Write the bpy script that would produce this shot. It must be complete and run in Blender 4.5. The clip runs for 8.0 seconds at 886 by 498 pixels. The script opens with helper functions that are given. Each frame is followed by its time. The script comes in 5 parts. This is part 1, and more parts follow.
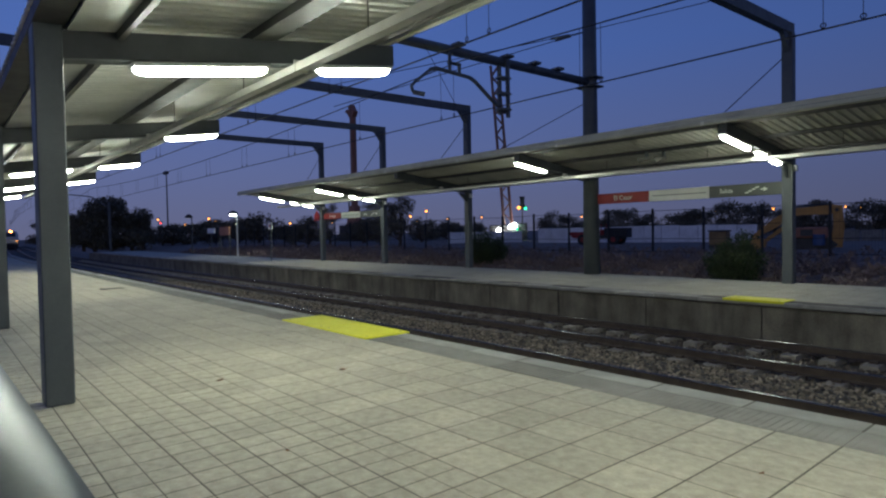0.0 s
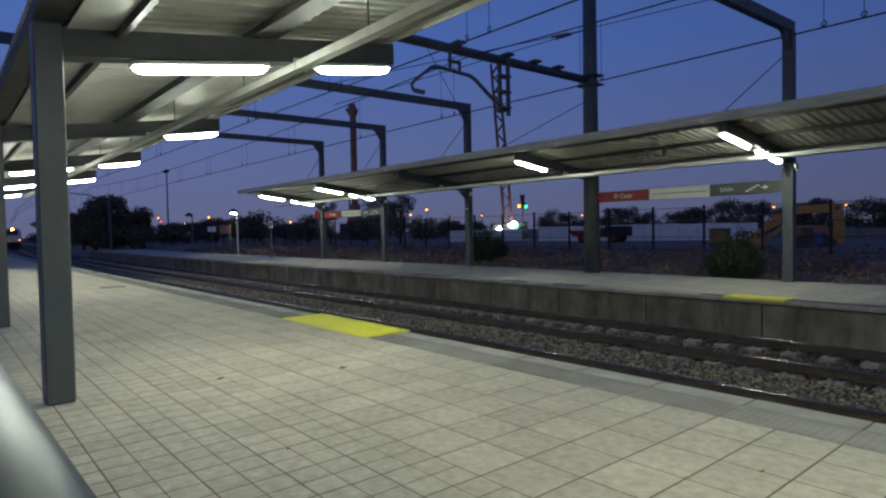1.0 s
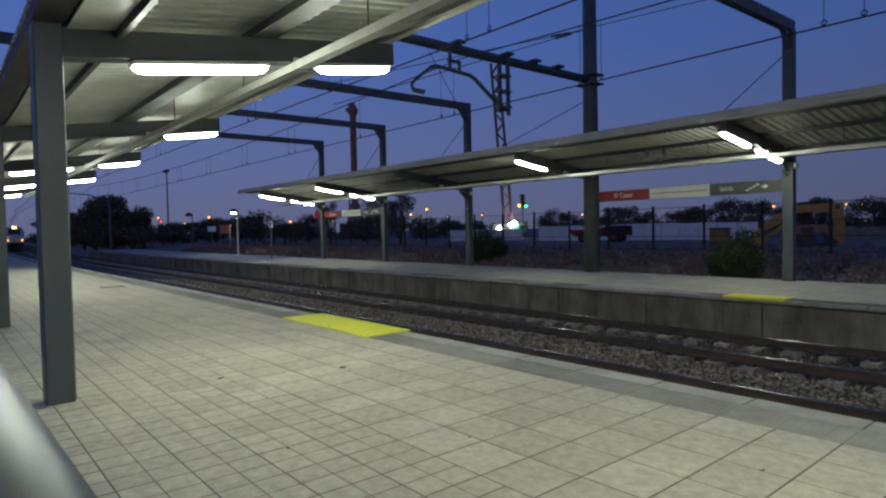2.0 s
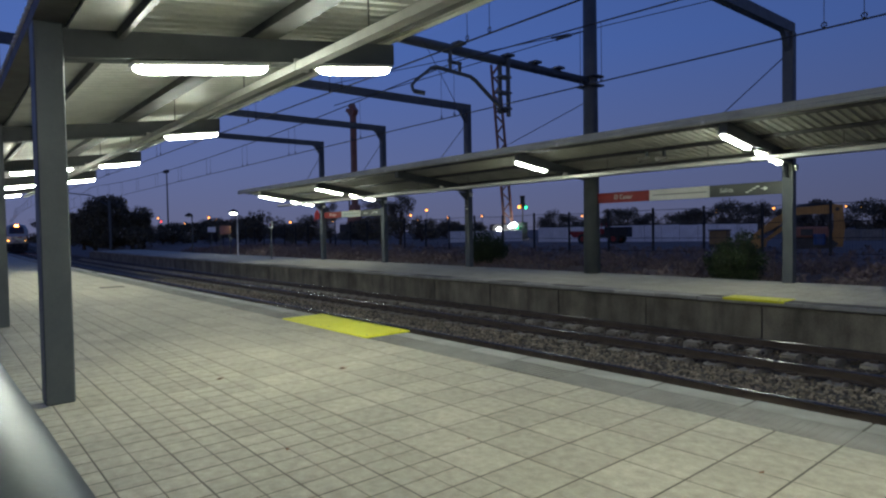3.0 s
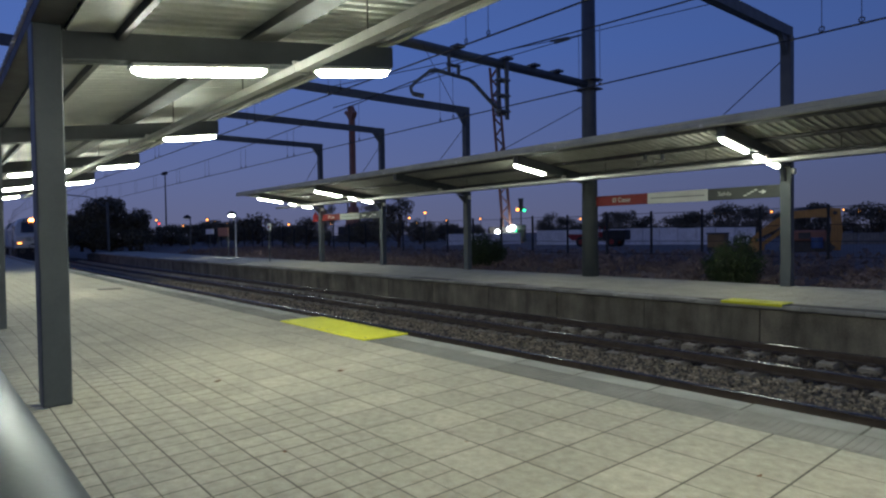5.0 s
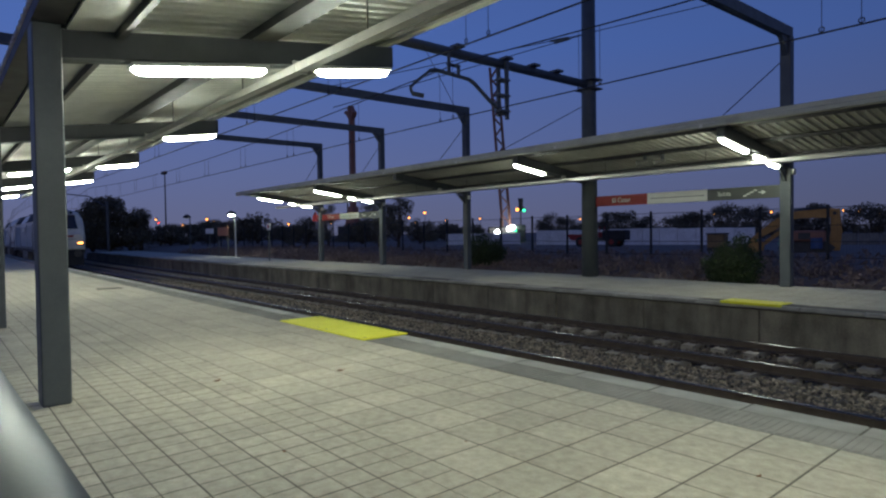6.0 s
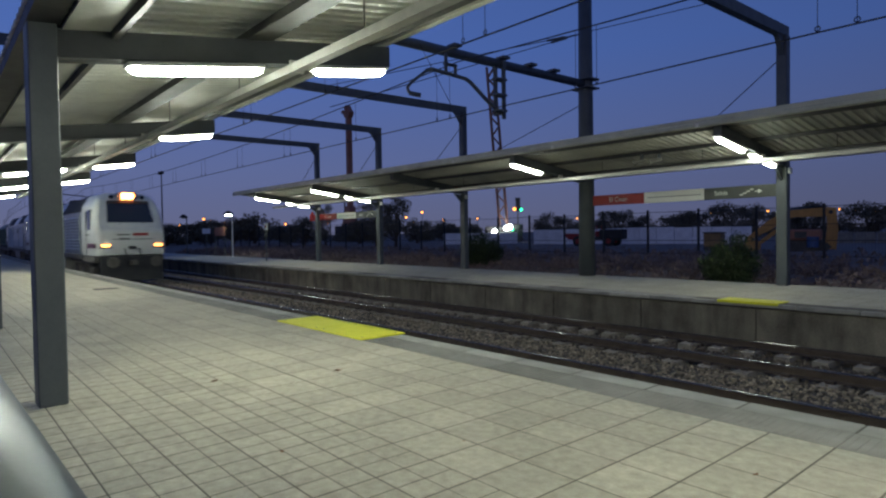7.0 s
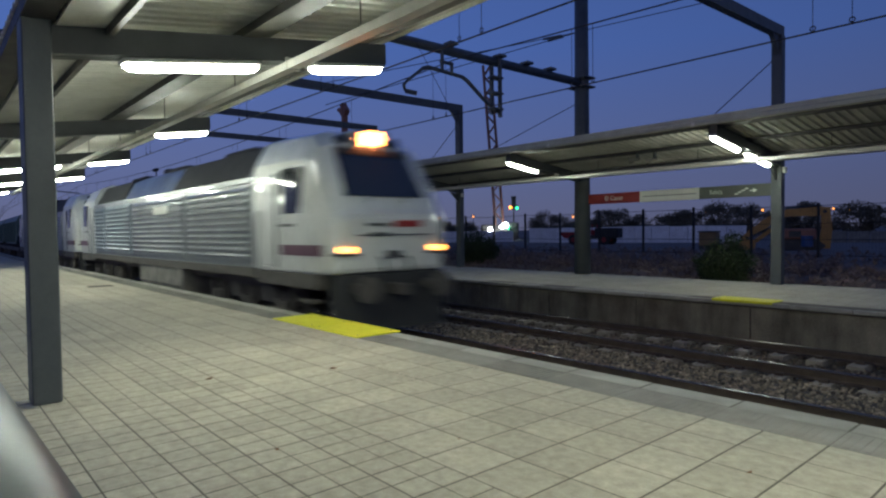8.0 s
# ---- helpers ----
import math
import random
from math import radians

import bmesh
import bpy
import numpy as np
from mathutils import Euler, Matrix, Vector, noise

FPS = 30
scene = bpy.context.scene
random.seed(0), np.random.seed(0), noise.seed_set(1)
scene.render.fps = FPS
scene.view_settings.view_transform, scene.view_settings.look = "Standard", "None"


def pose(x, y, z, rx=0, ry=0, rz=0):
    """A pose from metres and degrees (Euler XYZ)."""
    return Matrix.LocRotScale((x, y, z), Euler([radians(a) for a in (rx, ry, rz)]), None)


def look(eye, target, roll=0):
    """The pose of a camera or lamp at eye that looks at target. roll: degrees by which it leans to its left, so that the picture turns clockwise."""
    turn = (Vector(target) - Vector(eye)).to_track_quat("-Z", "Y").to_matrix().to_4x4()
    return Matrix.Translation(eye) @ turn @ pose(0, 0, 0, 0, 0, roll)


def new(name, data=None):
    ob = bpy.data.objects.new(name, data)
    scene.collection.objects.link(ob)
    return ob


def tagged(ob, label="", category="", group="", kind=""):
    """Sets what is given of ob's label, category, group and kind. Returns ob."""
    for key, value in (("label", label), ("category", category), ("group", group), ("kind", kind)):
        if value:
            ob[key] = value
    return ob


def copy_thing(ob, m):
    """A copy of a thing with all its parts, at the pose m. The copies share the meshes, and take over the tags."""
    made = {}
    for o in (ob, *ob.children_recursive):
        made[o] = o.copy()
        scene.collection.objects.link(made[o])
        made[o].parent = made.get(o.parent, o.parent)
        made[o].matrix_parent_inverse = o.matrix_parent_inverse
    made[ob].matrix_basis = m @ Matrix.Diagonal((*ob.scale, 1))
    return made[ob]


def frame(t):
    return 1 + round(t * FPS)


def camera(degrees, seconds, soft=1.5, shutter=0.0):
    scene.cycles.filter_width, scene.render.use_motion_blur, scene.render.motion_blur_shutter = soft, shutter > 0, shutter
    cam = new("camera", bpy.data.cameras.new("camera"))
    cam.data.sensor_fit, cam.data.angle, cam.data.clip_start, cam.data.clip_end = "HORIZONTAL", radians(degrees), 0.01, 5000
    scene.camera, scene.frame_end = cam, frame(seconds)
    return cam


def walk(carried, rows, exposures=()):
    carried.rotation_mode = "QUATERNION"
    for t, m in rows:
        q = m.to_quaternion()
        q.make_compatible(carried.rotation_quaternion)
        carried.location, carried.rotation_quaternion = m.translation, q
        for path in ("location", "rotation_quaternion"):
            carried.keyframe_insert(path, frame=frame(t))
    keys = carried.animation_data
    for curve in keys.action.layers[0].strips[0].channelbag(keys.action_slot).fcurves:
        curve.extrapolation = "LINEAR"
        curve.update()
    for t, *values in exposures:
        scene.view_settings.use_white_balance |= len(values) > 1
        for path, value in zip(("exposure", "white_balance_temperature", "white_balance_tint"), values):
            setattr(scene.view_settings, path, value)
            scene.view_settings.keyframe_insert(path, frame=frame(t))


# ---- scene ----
# Axes: x runs along the track (the train comes from -x), y across the tracks, z up from the platform's top.
EYE = (0.0, 0.0, 1.5)


def aim(yaw, pitch, roll):
    """The pose at EYE that looks yaw degrees left of +y, pitch up, with the camera leaning by roll."""
    a, p = radians(yaw), radians(pitch)
    t = (EYE[0] - math.sin(a) * math.cos(p), EYE[1] + math.cos(a) * math.cos(p), EYE[2] + math.sin(p))
    return look(EYE, t, roll)


cam = camera(72.33, 8.0, soft=2.25, shutter=0.8)
walk(cam, [(t, aim(a, p, r)) for t, a, p, r in (
    (0, 49.943, -1.597, -1.042), (0.5, 49.948, -1.651, -1.028), (1, 49.974, -1.751, -1.064), (1.5, 49.984, -1.790, -1.130),
    (3, 49.966, -1.689, -0.974), (3.5, 49.938, -1.547, -0.829), (4, 49.850, -1.437, -0.790), (4.5, 49.812, -1.445, -0.860),
    (6, 49.781, -1.458, -0.756), (6.5, 49.695, -1.475, -0.775), (7, 49.525, -1.506, -0.868), (7.5, 49.467, -1.674, -0.893),
    (8, 49.128, -1.686, -0.700))],
    exposures=((0, 0.0), (8, 0.0)))

# ---- dusk sky: deep blue overhead, paler and greyer towards the horizon ----
world = bpy.data.worlds.new("dusk")
scene.world = world
world.use_nodes = True
wn, wl = world.node_tree.nodes, world.node_tree.links
wn.clear()
w_out, w_bg = wn.new("ShaderNodeOutputWorld"), wn.new("ShaderNodeBackground")
w_co, w_sep, w_ramp = wn.new("ShaderNodeTexCoord"), wn.new("ShaderNodeSeparateXYZ"), wn.new("ShaderNodeValToRGB")
wl.new(w_co.outputs["Generated"], w_sep.inputs[0])
wl.new(w_sep.outputs["Z"], w_ramp.inputs[0])
for i, (at, c) in enumerate(((0.0, (0.104, 0.112, 0.196)), (0.10, (0.094, 0.122, 0.262)), (0.28, (0.061, 0.118, 0.350)), (0.8, (0.03, 0.072, 0.26)))):
    e = w_ramp.color_ramp.elements[i] if i < 2 else w_ramp.color_ramp.elements.new(at)
    e.position, e.color = at, (*c, 1)
# the last afterglow stands low in the sky over -y
w_dot, w_low, w_mul, w_add = wn.new("ShaderNodeVectorMath"), wn.new("ShaderNodeMapRange"), wn.new("ShaderNodeMath"), wn.new("ShaderNodeMix")
w_dot.operation, w_mul.operation = "DOT_PRODUCT", "MULTIPLY"
w_dot.inputs[1].default_value = (0.45, -0.89, 0.0)
wl.new(w_co.outputs["Generated"], w_dot.inputs[0])
w_side = wn.new("ShaderNodeMapRange")
w_side.interpolation_type = w_low.interpolation_type = "SMOOTHSTEP"
wl.new(w_dot.outputs["Value"], w_side.inputs["Value"])
wl.new(w_sep.outputs["Z"], w_low.inputs["Value"])
w_low.inputs["From Min"].default_value, w_low.inputs["From Max"].default_value = 0.0, 0.55
w_low.inputs["To Min"].default_value, w_low.inputs["To Max"].default_value = 1.0, 0.0
wl.new(w_side.outputs[0], w_mul.inputs[0])
wl.new(w_low.outputs[0], w_mul.inputs[1])
w_add.data_type, w_add.blend_type = "RGBA", "ADD"
wl.new(w_mul.outputs[0], w_add.inputs[0])
# and the whole sky pales towards -x
w_west, w_tone = wn.new("ShaderNodeMapRange"), wn.new("ShaderNodeVectorMath")
w_west.inputs["From Min"].default_value, w_west.inputs["From Max"].default_value = -1.0, 0.0
w_west.inputs["To Min"].default_value, w_west.inputs["To Max"].default_value = 1.20, 0.72
w_tone.operation = "SCALE"
wl.new(w_sep.outputs["X"], w_west.inputs["Value"])
wl.new(w_ramp.outputs[0], w_tone.inputs[0])
wl.new(w_west.outputs[0], w_tone.inputs["Scale"])
wl.new(w_tone.outputs[0], w_add.inputs[6])
w_add.inputs[7].default_value = (0.26, 0.22, 0.24, 1)
wl.new(w_add.outputs[2], w_bg.inputs[0])
w_bg.inputs[1].default_value = 1.0
wl.new(w_bg.outputs[0], w_out.inputs[0])

TUBE_GLOW = 117.0      # fluorescent diffusers
HEADLAMP_GLOW = 32.0


# ---- materials ----
def mat(name, base, rough=0.6, metal=0.0, dark=None, scale=6.0, fine=60.0, bump=0.15, spread=0.35, island=0.0, objr=0.0, stain=0.0, depth=0.004, streak=False, coat=0.0):
    """Two scales of colour variation between base and dark, roughness variation and fine relief. objr, island: piece to piece variation."""
    m = bpy.data.materials.new(name)
    m.use_nodes = True
    n, l = m.node_tree.nodes, m.node_tree.links
    b = n["Principled BSDF"]
    dark = dark or tuple(c * 0.6 for c in base)
    co = n.new("ShaderNodeTexCoord")
    geo = n.new("ShaderNodeNewGeometry")
    big, small = n.new("ShaderNodeTexNoise"), n.new("ShaderNodeTexNoise")
    big.inputs["Scale"].default_value, small.inputs["Scale"].default_value = scale, fine
    big.inputs["Detail"].default_value, small.inputs["Detail"].default_value = 5, 3
    for t in (big, small):
        l.new(geo.outputs["Position"] if objr or island else co.outputs["Object"], t.inputs["Vector"])
    mid = n.new("ShaderNodeMath")
    mid.operation = "MULTIPLY_ADD"
    l.new(small.outputs["Fac"], mid.inputs[0])
    mid.inputs[1].default_value = 0.5
    l.new(big.outputs["Fac"], mid.inputs[2])
    rng = n.new("ShaderNodeMapRange")
    rng.inputs["From Min"].default_value, rng.inputs["From Max"].default_value = 0.75 - spread, 0.75 + spread
    l.new(mid.outputs[0], rng.inputs["Value"])
    mix = n.new("ShaderNodeMix")
    mix.data_type = "RGBA"
    mix.inputs[6].default_value, mix.inputs[7].default_value = (*dark, 1), (*base, 1)
    l.new(rng.outputs[0], mix.inputs[0])
    colour = mix.outputs[2]
    if stain:
        st = n.new("ShaderNodeTexNoise")
        st.inputs["Scale"].default_value, st.inputs["Detail"].default_value, st.inputs["Roughness"].default_value = 1.7, 8, 0.66
        if streak:                                  # run-down marks: drawn out downwards
            mp = n.new("ShaderNodeMapping")
            mp.inputs["Scale"].default_value = (1.1, 1.1, 0.22)
            l.new(geo.outputs["Position"], mp.inputs["Vector"])
            l.new(mp.outputs[0], st.inputs["Vector"])
        else:
            l.new(geo.outputs["Position"], st.inputs["Vector"])
        sr = n.new("ShaderNodeMapRange")
        sr.inputs["From Min"].default_value, sr.inputs["From Max"].default_value = 0.42, 0.68
        sr.inputs["To Min"].default_value, sr.inputs["To Max"].default_value = 1.0, 1.0 - stain
        l.new(st.outputs["Fac"], sr.inputs["Value"])
        hs = n.new("ShaderNodeHueSaturation")
        l.new(sr.outputs[0], hs.inputs["Value"])
        l.new(colour, hs.inputs["Color"])
        colour = hs.outputs[0]
    if objr or island:
        hv = n.new("ShaderNodeHueSaturation")
        r2 = n.new("ShaderNodeMapRange")
        k = objr or island
        r2.inputs["To Min"].default_value, r2.inputs["To Max"].default_value = 1 - k, 1 + k
        if objr:
            oi = n.new("ShaderNodeObjectInfo")
            l.new(oi.outputs["Random"], r2.inputs["Value"])
        else:
            l.new(geo.outputs["Random Per Island"], r2.inputs["Value"])
        l.new(r2.outputs[0], hv.inputs["Value"])
        l.new(colour, hv.inputs["Color"])
        colour = hv.outputs[0]
    l.new(colour, b.inputs["Base Color"])
    rr = n.new("ShaderNodeMapRange")
    rr.inputs["To Min"].default_value, rr.inputs["To Max"].default_value = min(1, rough + 0.12), max(0.05, rough - 0.12)
    l.new(big.outputs["Fac"], rr.inputs["Value"])
    l.new(rr.outputs[0], b.inputs["Roughness"])
    b.inputs["Metallic"].default_value = metal
    b.inputs["Coat Weight"].default_value, b.inputs["Coat Roughness"].default_value = coat, 0.08
    if bump:
        bp = n.new("ShaderNodeBump")
        bp.inputs["Strength"].default_value, bp.inputs["Distance"].default_value = bump, depth
        l.new(mid.outputs[0], bp.inputs["Height"])
        l.new(bp.outputs[0], b.inputs["Normal"])
    return m


def glow(name, colour, strength):
    m = bpy.data.materials.new(name)
    m.use_nodes = True
    b = m.node_tree.nodes["Principled BSDF"]
    b.inputs["Base Color"].default_value = (*colour, 1)
    b.inputs["Emission Color"].default_value = (*colour, 1)
    b.inputs["Emission Strength"].default_value = strength
    return m


def glass(name, tint=(0.02, 0.025, 0.03)):
    m = bpy.data.materials.new(name)
    m.use_nodes = True
    b = m.node_tree.nodes["Principled BSDF"]
    b.inputs["Base Color"].default_value = (*tint, 1)
    b.inputs["Roughness"].default_value = 0.06
    b.inputs["Coat Weight"].default_value = 0.6
    return m


M_TILE = mat("paving_slab", (0.475, 0.435, 0.33), 0.8, dark=(0.30, 0.272, 0.203), scale=13, fine=60, bump=1.0, spread=0.30, objr=0.09, stain=0.15, depth=0.003)
M_TILE_F = mat("paving_slab_far", (0.475, 0.435, 0.33), 0.8, dark=(0.30, 0.272, 0.203), scale=13, fine=60, bump=1.0, spread=0.30, island=0.08, stain=0.15, depth=0.003)
M_MORTAR = mat("mortar", (0.145, 0.13, 0.097), 0.95, dark=(0.075, 0.066, 0.05), scale=5, fine=80, stain=0.3)
M_STRIP = mat("grey_strip", (0.285, 0.275, 0.235), 0.88, dark=(0.20, 0.19, 0.16), scale=4, fine=120, bump=0.3, objr=0.06, stain=0.2)
M_COPING = mat("coping_concrete", (0.39, 0.375, 0.32), 0.85, dark=(0.24, 0.23, 0.195), scale=3, fine=70, bump=0.4, objr=0.12, stain=0.3)
M_CONC = mat("stained_concrete", (0.25, 0.218, 0.162), 0.88, dark=(0.085, 0.073, 0.053), scale=1.6, fine=30, bump=0.4, objr=0.16, stain=0.6, depth=0.01, streak=True)
M_YELLOW = mat("yellow_rubber", (0.80, 0.76, 0.03), 0.6, dark=(0.66, 0.62, 0.02), scale=9, fine=150, bump=0.2, stain=0.1)
M_STEEL = mat("grey_paint_steel", (0.085, 0.098, 0.102), 0.5, dark=(0.062, 0.071, 0.075), scale=4, fine=40, bump=0.06, stain=0.15)
# arms: the grey steel paint darkened for the shade above the downward lamps
M_ARM = mat("canopy_arm_shaded", (0.052, 0.058, 0.062), 0.5, dark=(0.038, 0.043, 0.046), scale=4, fine=40, bump=0.06, stain=0.15)
M_GALV = mat("portal_steel", (0.105, 0.12, 0.125), 0.5, dark=(0.07, 0.08, 0.085), scale=5, fine=50, bump=0.08, stain=0.2)
M_SHEET = mat("white_roof_sheet", (0.78, 0.78, 0.72), 0.5, dark=(0.62, 0.62, 0.56), scale=1.5, fine=25, bump=0.04, stain=0.16)
# the far canopy has a darker copy of the sheet, and of the fascia below
M_SHEET_FAR = mat("far_roof_sheet", (0.46, 0.45, 0.375), 0.55, dark=(0.33, 0.32, 0.265), scale=1.5, fine=25, bump=0.04, stain=0.2)
M_FASCIA = mat("canopy_fascia", (0.66, 0.66, 0.60), 0.4, dark=(0.44, 0.44, 0.40), scale=2, fine=30, bump=0.05, stain=0.2)
M_FASCIA_FAR = mat("far_fascia", (0.46, 0.45, 0.36), 0.5, dark=(0.33, 0.32, 0.255), scale=2, fine=30, bump=0.05, stain=0.2)
M_PURLIN = mat("purlin_steel", (0.10, 0.098, 0.088), 0.55, dark=(0.066, 0.064, 0.058), scale=4, fine=40, bump=0.05)
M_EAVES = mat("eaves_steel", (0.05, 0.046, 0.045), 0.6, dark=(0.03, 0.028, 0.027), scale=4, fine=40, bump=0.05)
M_TRAY = mat("zinc_tray", (0.62, 0.61, 0.55), 0.38, 0.2, dark=(0.46, 0.455, 0.41), scale=5, fine=60, bump=0.05)
M_STAINLESS = mat("brushed_stainless", (0.11, 0.122, 0.13), 0.42, 0.9, dark=(0.08, 0.09, 0.097), scale=3, fine=200, bump=0.03)
M_RAIL = mat("rail_rust", (0.075, 0.052, 0.038), 0.85, 0.0, dark=(0.035, 0.025, 0.02), scale=5, fine=60, bump=0.3)
M_RAILTOP = mat("rail_head", (0.26, 0.25, 0.24), 0.2, 1.0, dark=(0.15, 0.14, 0.13), scale=2, fine=60, bump=0.0)
M_SLEEPER = mat("concrete_sleeper", (0.31, 0.272, 0.218), 0.88, dark=(0.17, 0.148, 0.118), scale=4, fine=50, bump=0.3, objr=0.12)
# bed darker than its stones: the shade in their gaps is put in the colour
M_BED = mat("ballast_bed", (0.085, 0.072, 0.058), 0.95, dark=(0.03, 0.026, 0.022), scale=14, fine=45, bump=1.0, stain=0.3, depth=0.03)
M_STONE = mat("ballast_stone", (0.29, 0.232, 0.165), 0.9, dark=(0.09, 0.073, 0.052), scale=7, fine=60, bump=0.3, island=0.8)
M_STONE_OILY = mat("oily_ballast", (0.15, 0.115, 0.08), 0.85, dark=(0.05, 0.038, 0.028), scale=3, fine=60, bump=0.3, island=0.5)
M_EARTH = mat("dry_earth", (0.21, 0.155, 0.12), 0.98, dark=(0.12, 0.092, 0.074), scale=0.5, fine=8, bump=0.6, stain=0.3, depth=0.05)
M_SCRUB = mat("dry_scrub", (0.24, 0.172, 0.148), 0.95, dark=(0.13, 0.095, 0.084), scale=0.6, fine=9, bump=0.2, island=0.22)
M_LEAF = mat("leaf_green", (0.045, 0.068, 0.018), 0.75, dark=(0.018, 0.03, 0.009), scale=2, fine=20, bump=0.0, island=0.4)
M_LEAF2 = mat("dark_leaf", (0.135, 0.122, 0.08), 0.8, dark=(0.075, 0.07, 0.045), scale=0.6, fine=6, bump=0.0, island=0.4)
M_BARK = mat("bark", (0.10, 0.075, 0.055), 0.95, dark=(0.05, 0.037, 0.028), scale=6, fine=30, bump=0.5)
M_TUBE = glow("tube_light", (0.92, 1.0, 0.86), TUBE_GLOW)
# far canopy lamps: the same tubes with a weaker glow
M_TUBE_FAR = glow("far_tube_light", (0.91, 1.0, 0.87), TUBE_GLOW * 0.45)
M_HEAD = glow("headlamp_glow", (1.0, 0.26, 0.06), HEADLAMP_GLOW)
M_MARK = glow("marker_lamp_glow", (1.0, 0.36, 0.07), 9.0)
M_ORANGE = glow("sodium_lamp", (1.0, 0.36, 0.06), 4.5)
M_WHITEL = glow("flood_lamp", (0.85, 0.93, 1.0), 26.0)
M_GREENL = glow("green_lamp", (0.03, 0.9, 0.35), 4.0)
M_REDL = glow("red_lamp", (1.0, 0.04, 0.02), 4.0)
M_WHITE = mat("loco_white", (0.56, 0.58, 0.555), 0.36, dark=(0.43, 0.445, 0.425), scale=1.2, fine=20, bump=0.02, stain=0.14, coat=0.5)
M_LGREY = mat("loco_silver", (0.235, 0.255, 0.265), 0.33, 0.3, dark=(0.155, 0.17, 0.18), scale=1.5, fine=20, bump=0.03, stain=0.2, coat=0.5)
M_LBLUE = mat("loco_blue_grey", (0.20, 0.245, 0.285), 0.38, 0.2, dark=(0.13, 0.165, 0.195), scale=1.5, fine=20, bump=0.03, stain=0.2)
M_LDARK = mat("loco_dark_roof", (0.024, 0.025, 0.027), 0.85, dark=(0.018, 0.019, 0.021), scale=3, fine=30, bump=0.1)
M_UNDER = mat("underframe_grime", (0.095, 0.088, 0.078), 0.8, dark=(0.04, 0.036, 0.032), scale=4, fine=40, bump=0.3)
M_TANK = mat("tank_grime", (0.26, 0.25, 0.22), 0.7, dark=(0.10, 0.095, 0.085), scale=3, fine=30, bump=0.1, stain=0.3)
M_PLUM = mat("plum_stripe", (0.10, 0.03, 0.06), 0.4, scale=3, fine=30, bump=0.02)
M_RED = mat("red_paint", (0.27, 0.016, 0.014), 0.6, dark=(0.20, 0.012, 0.011), scale=3, fine=40, bump=0.03)
M_SIGNW = mat("white_sign", (0.66, 0.66, 0.60), 0.45, dark=(0.58, 0.58, 0.53), scale=3, fine=40, bump=0.02)
M_SIGNG = mat("grey_sign", (0.075, 0.08, 0.073), 0.5, dark=(0.058, 0.062, 0.056), scale=3, fine=40, bump=0.02)
M_INK = mat("sign_ink", (0.22, 0.22, 0.20), 0.6, scale=3, fine=40, bump=0)
M_WAGON = mat("wagon_green", (0.09, 0.16, 0.15), 0.55, dark=(0.06, 0.105, 0.10), scale=1.2, fine=20, bump=0.1, stain=0.3)
M_DIGGER = mat("digger_orange", (0.56, 0.29, 0.07), 0.55, dark=(0.38, 0.19, 0.05), scale=2, fine=25, bump=0.1, stain=0.3)
M_OCHRE = mat("faded_ochre_paint", (0.30, 0.19, 0.08), 0.65, dark=(0.20, 0.125, 0.055), scale=2, fine=25, bump=0.1, stain=0.3)
M_HOARD = mat("white_hoarding", (0.80, 0.81, 0.83), 0.6, dark=(0.68, 0.69, 0.72), scale=0.8, fine=10, bump=0.1, objr=0.08, stain=0.2)
M_RIG = mat("rig_rust_orange", (0.34, 0.15, 0.095), 0.65, dark=(0.22, 0.095, 0.06), scale=1, fine=12, bump=0.1)
M_BLUE = mat("blue_plastic", (0.03, 0.08, 0.22), 0.5, scale=2, fine=20, bump=0.05)
M_GLASS = glass("dark_glass")
M_WIRE = mat("wire_copper_dark", (0.035, 0.035, 0.04), 0.6, 0.3, scale=3, fine=30, bump=0)
M_RUBBER = mat("black_rubber", (0.02, 0.02, 0.02), 0.8, scale=5, fine=50, bump=0.2)
M_DEADLEAF = mat("dead_leaf", (0.22, 0.10, 0.04), 0.8, dark=(0.12, 0.06, 0.025), scale=30, fine=200, bump=0.2)


# ---- mesh helpers ----
def box(bm, x0, x1, y0, y1, z0, z1, bev=0.0):
    ret = bmesh.ops.create_cube(bm, size=1.0)
    for v in ret["verts"]:
        v.co = Vector(((x0 + x1) / 2 + v.co.x * (x1 - x0), (y0 + y1) / 2 + v.co.y * (y1 - y0), (z0 + z1) / 2 + v.co.z * (z1 - z0)))
    if bev:
        es = {e for v in ret["verts"] for e in v.link_edges}
        bmesh.ops.bevel(bm, geom=list(es), offset=bev, segments=1, affect="EDGES", profile=0.5)
    return bm


def rod(bm, a, b, r, n=8, r2=None):
    a, b = Vector(a), Vector(b)
    d = b - a
    ret = bmesh.ops.create_cone(bm, cap_ends=True, cap_tris=False, segments=n, radius1=r, radius2=r if r2 is None else r2, depth=d.length)
    m = Matrix.Translation((a + b) / 2) @ d.to_track_quat("Z", "Y").to_matrix().to_4x4()
    bmesh.ops.transform(bm, matrix=m, verts=ret["verts"])
    return bm


def beam(bm, a, b, w, h):
    """A square bar from a to b, w wide across and h high."""
    a, b = Vector(a), Vector(b)
    d = b - a
    ret = bmesh.ops.create_cube(bm, size=1.0)
    m = Matrix.Translation((a + b) / 2) @ d.to_track_quat("X", "Z").to_matrix().to_4x4() @ Matrix.Diagonal((d.length, w, h, 1))
    bmesh.ops.transform(bm, matrix=m, verts=ret["verts"])
    return bm


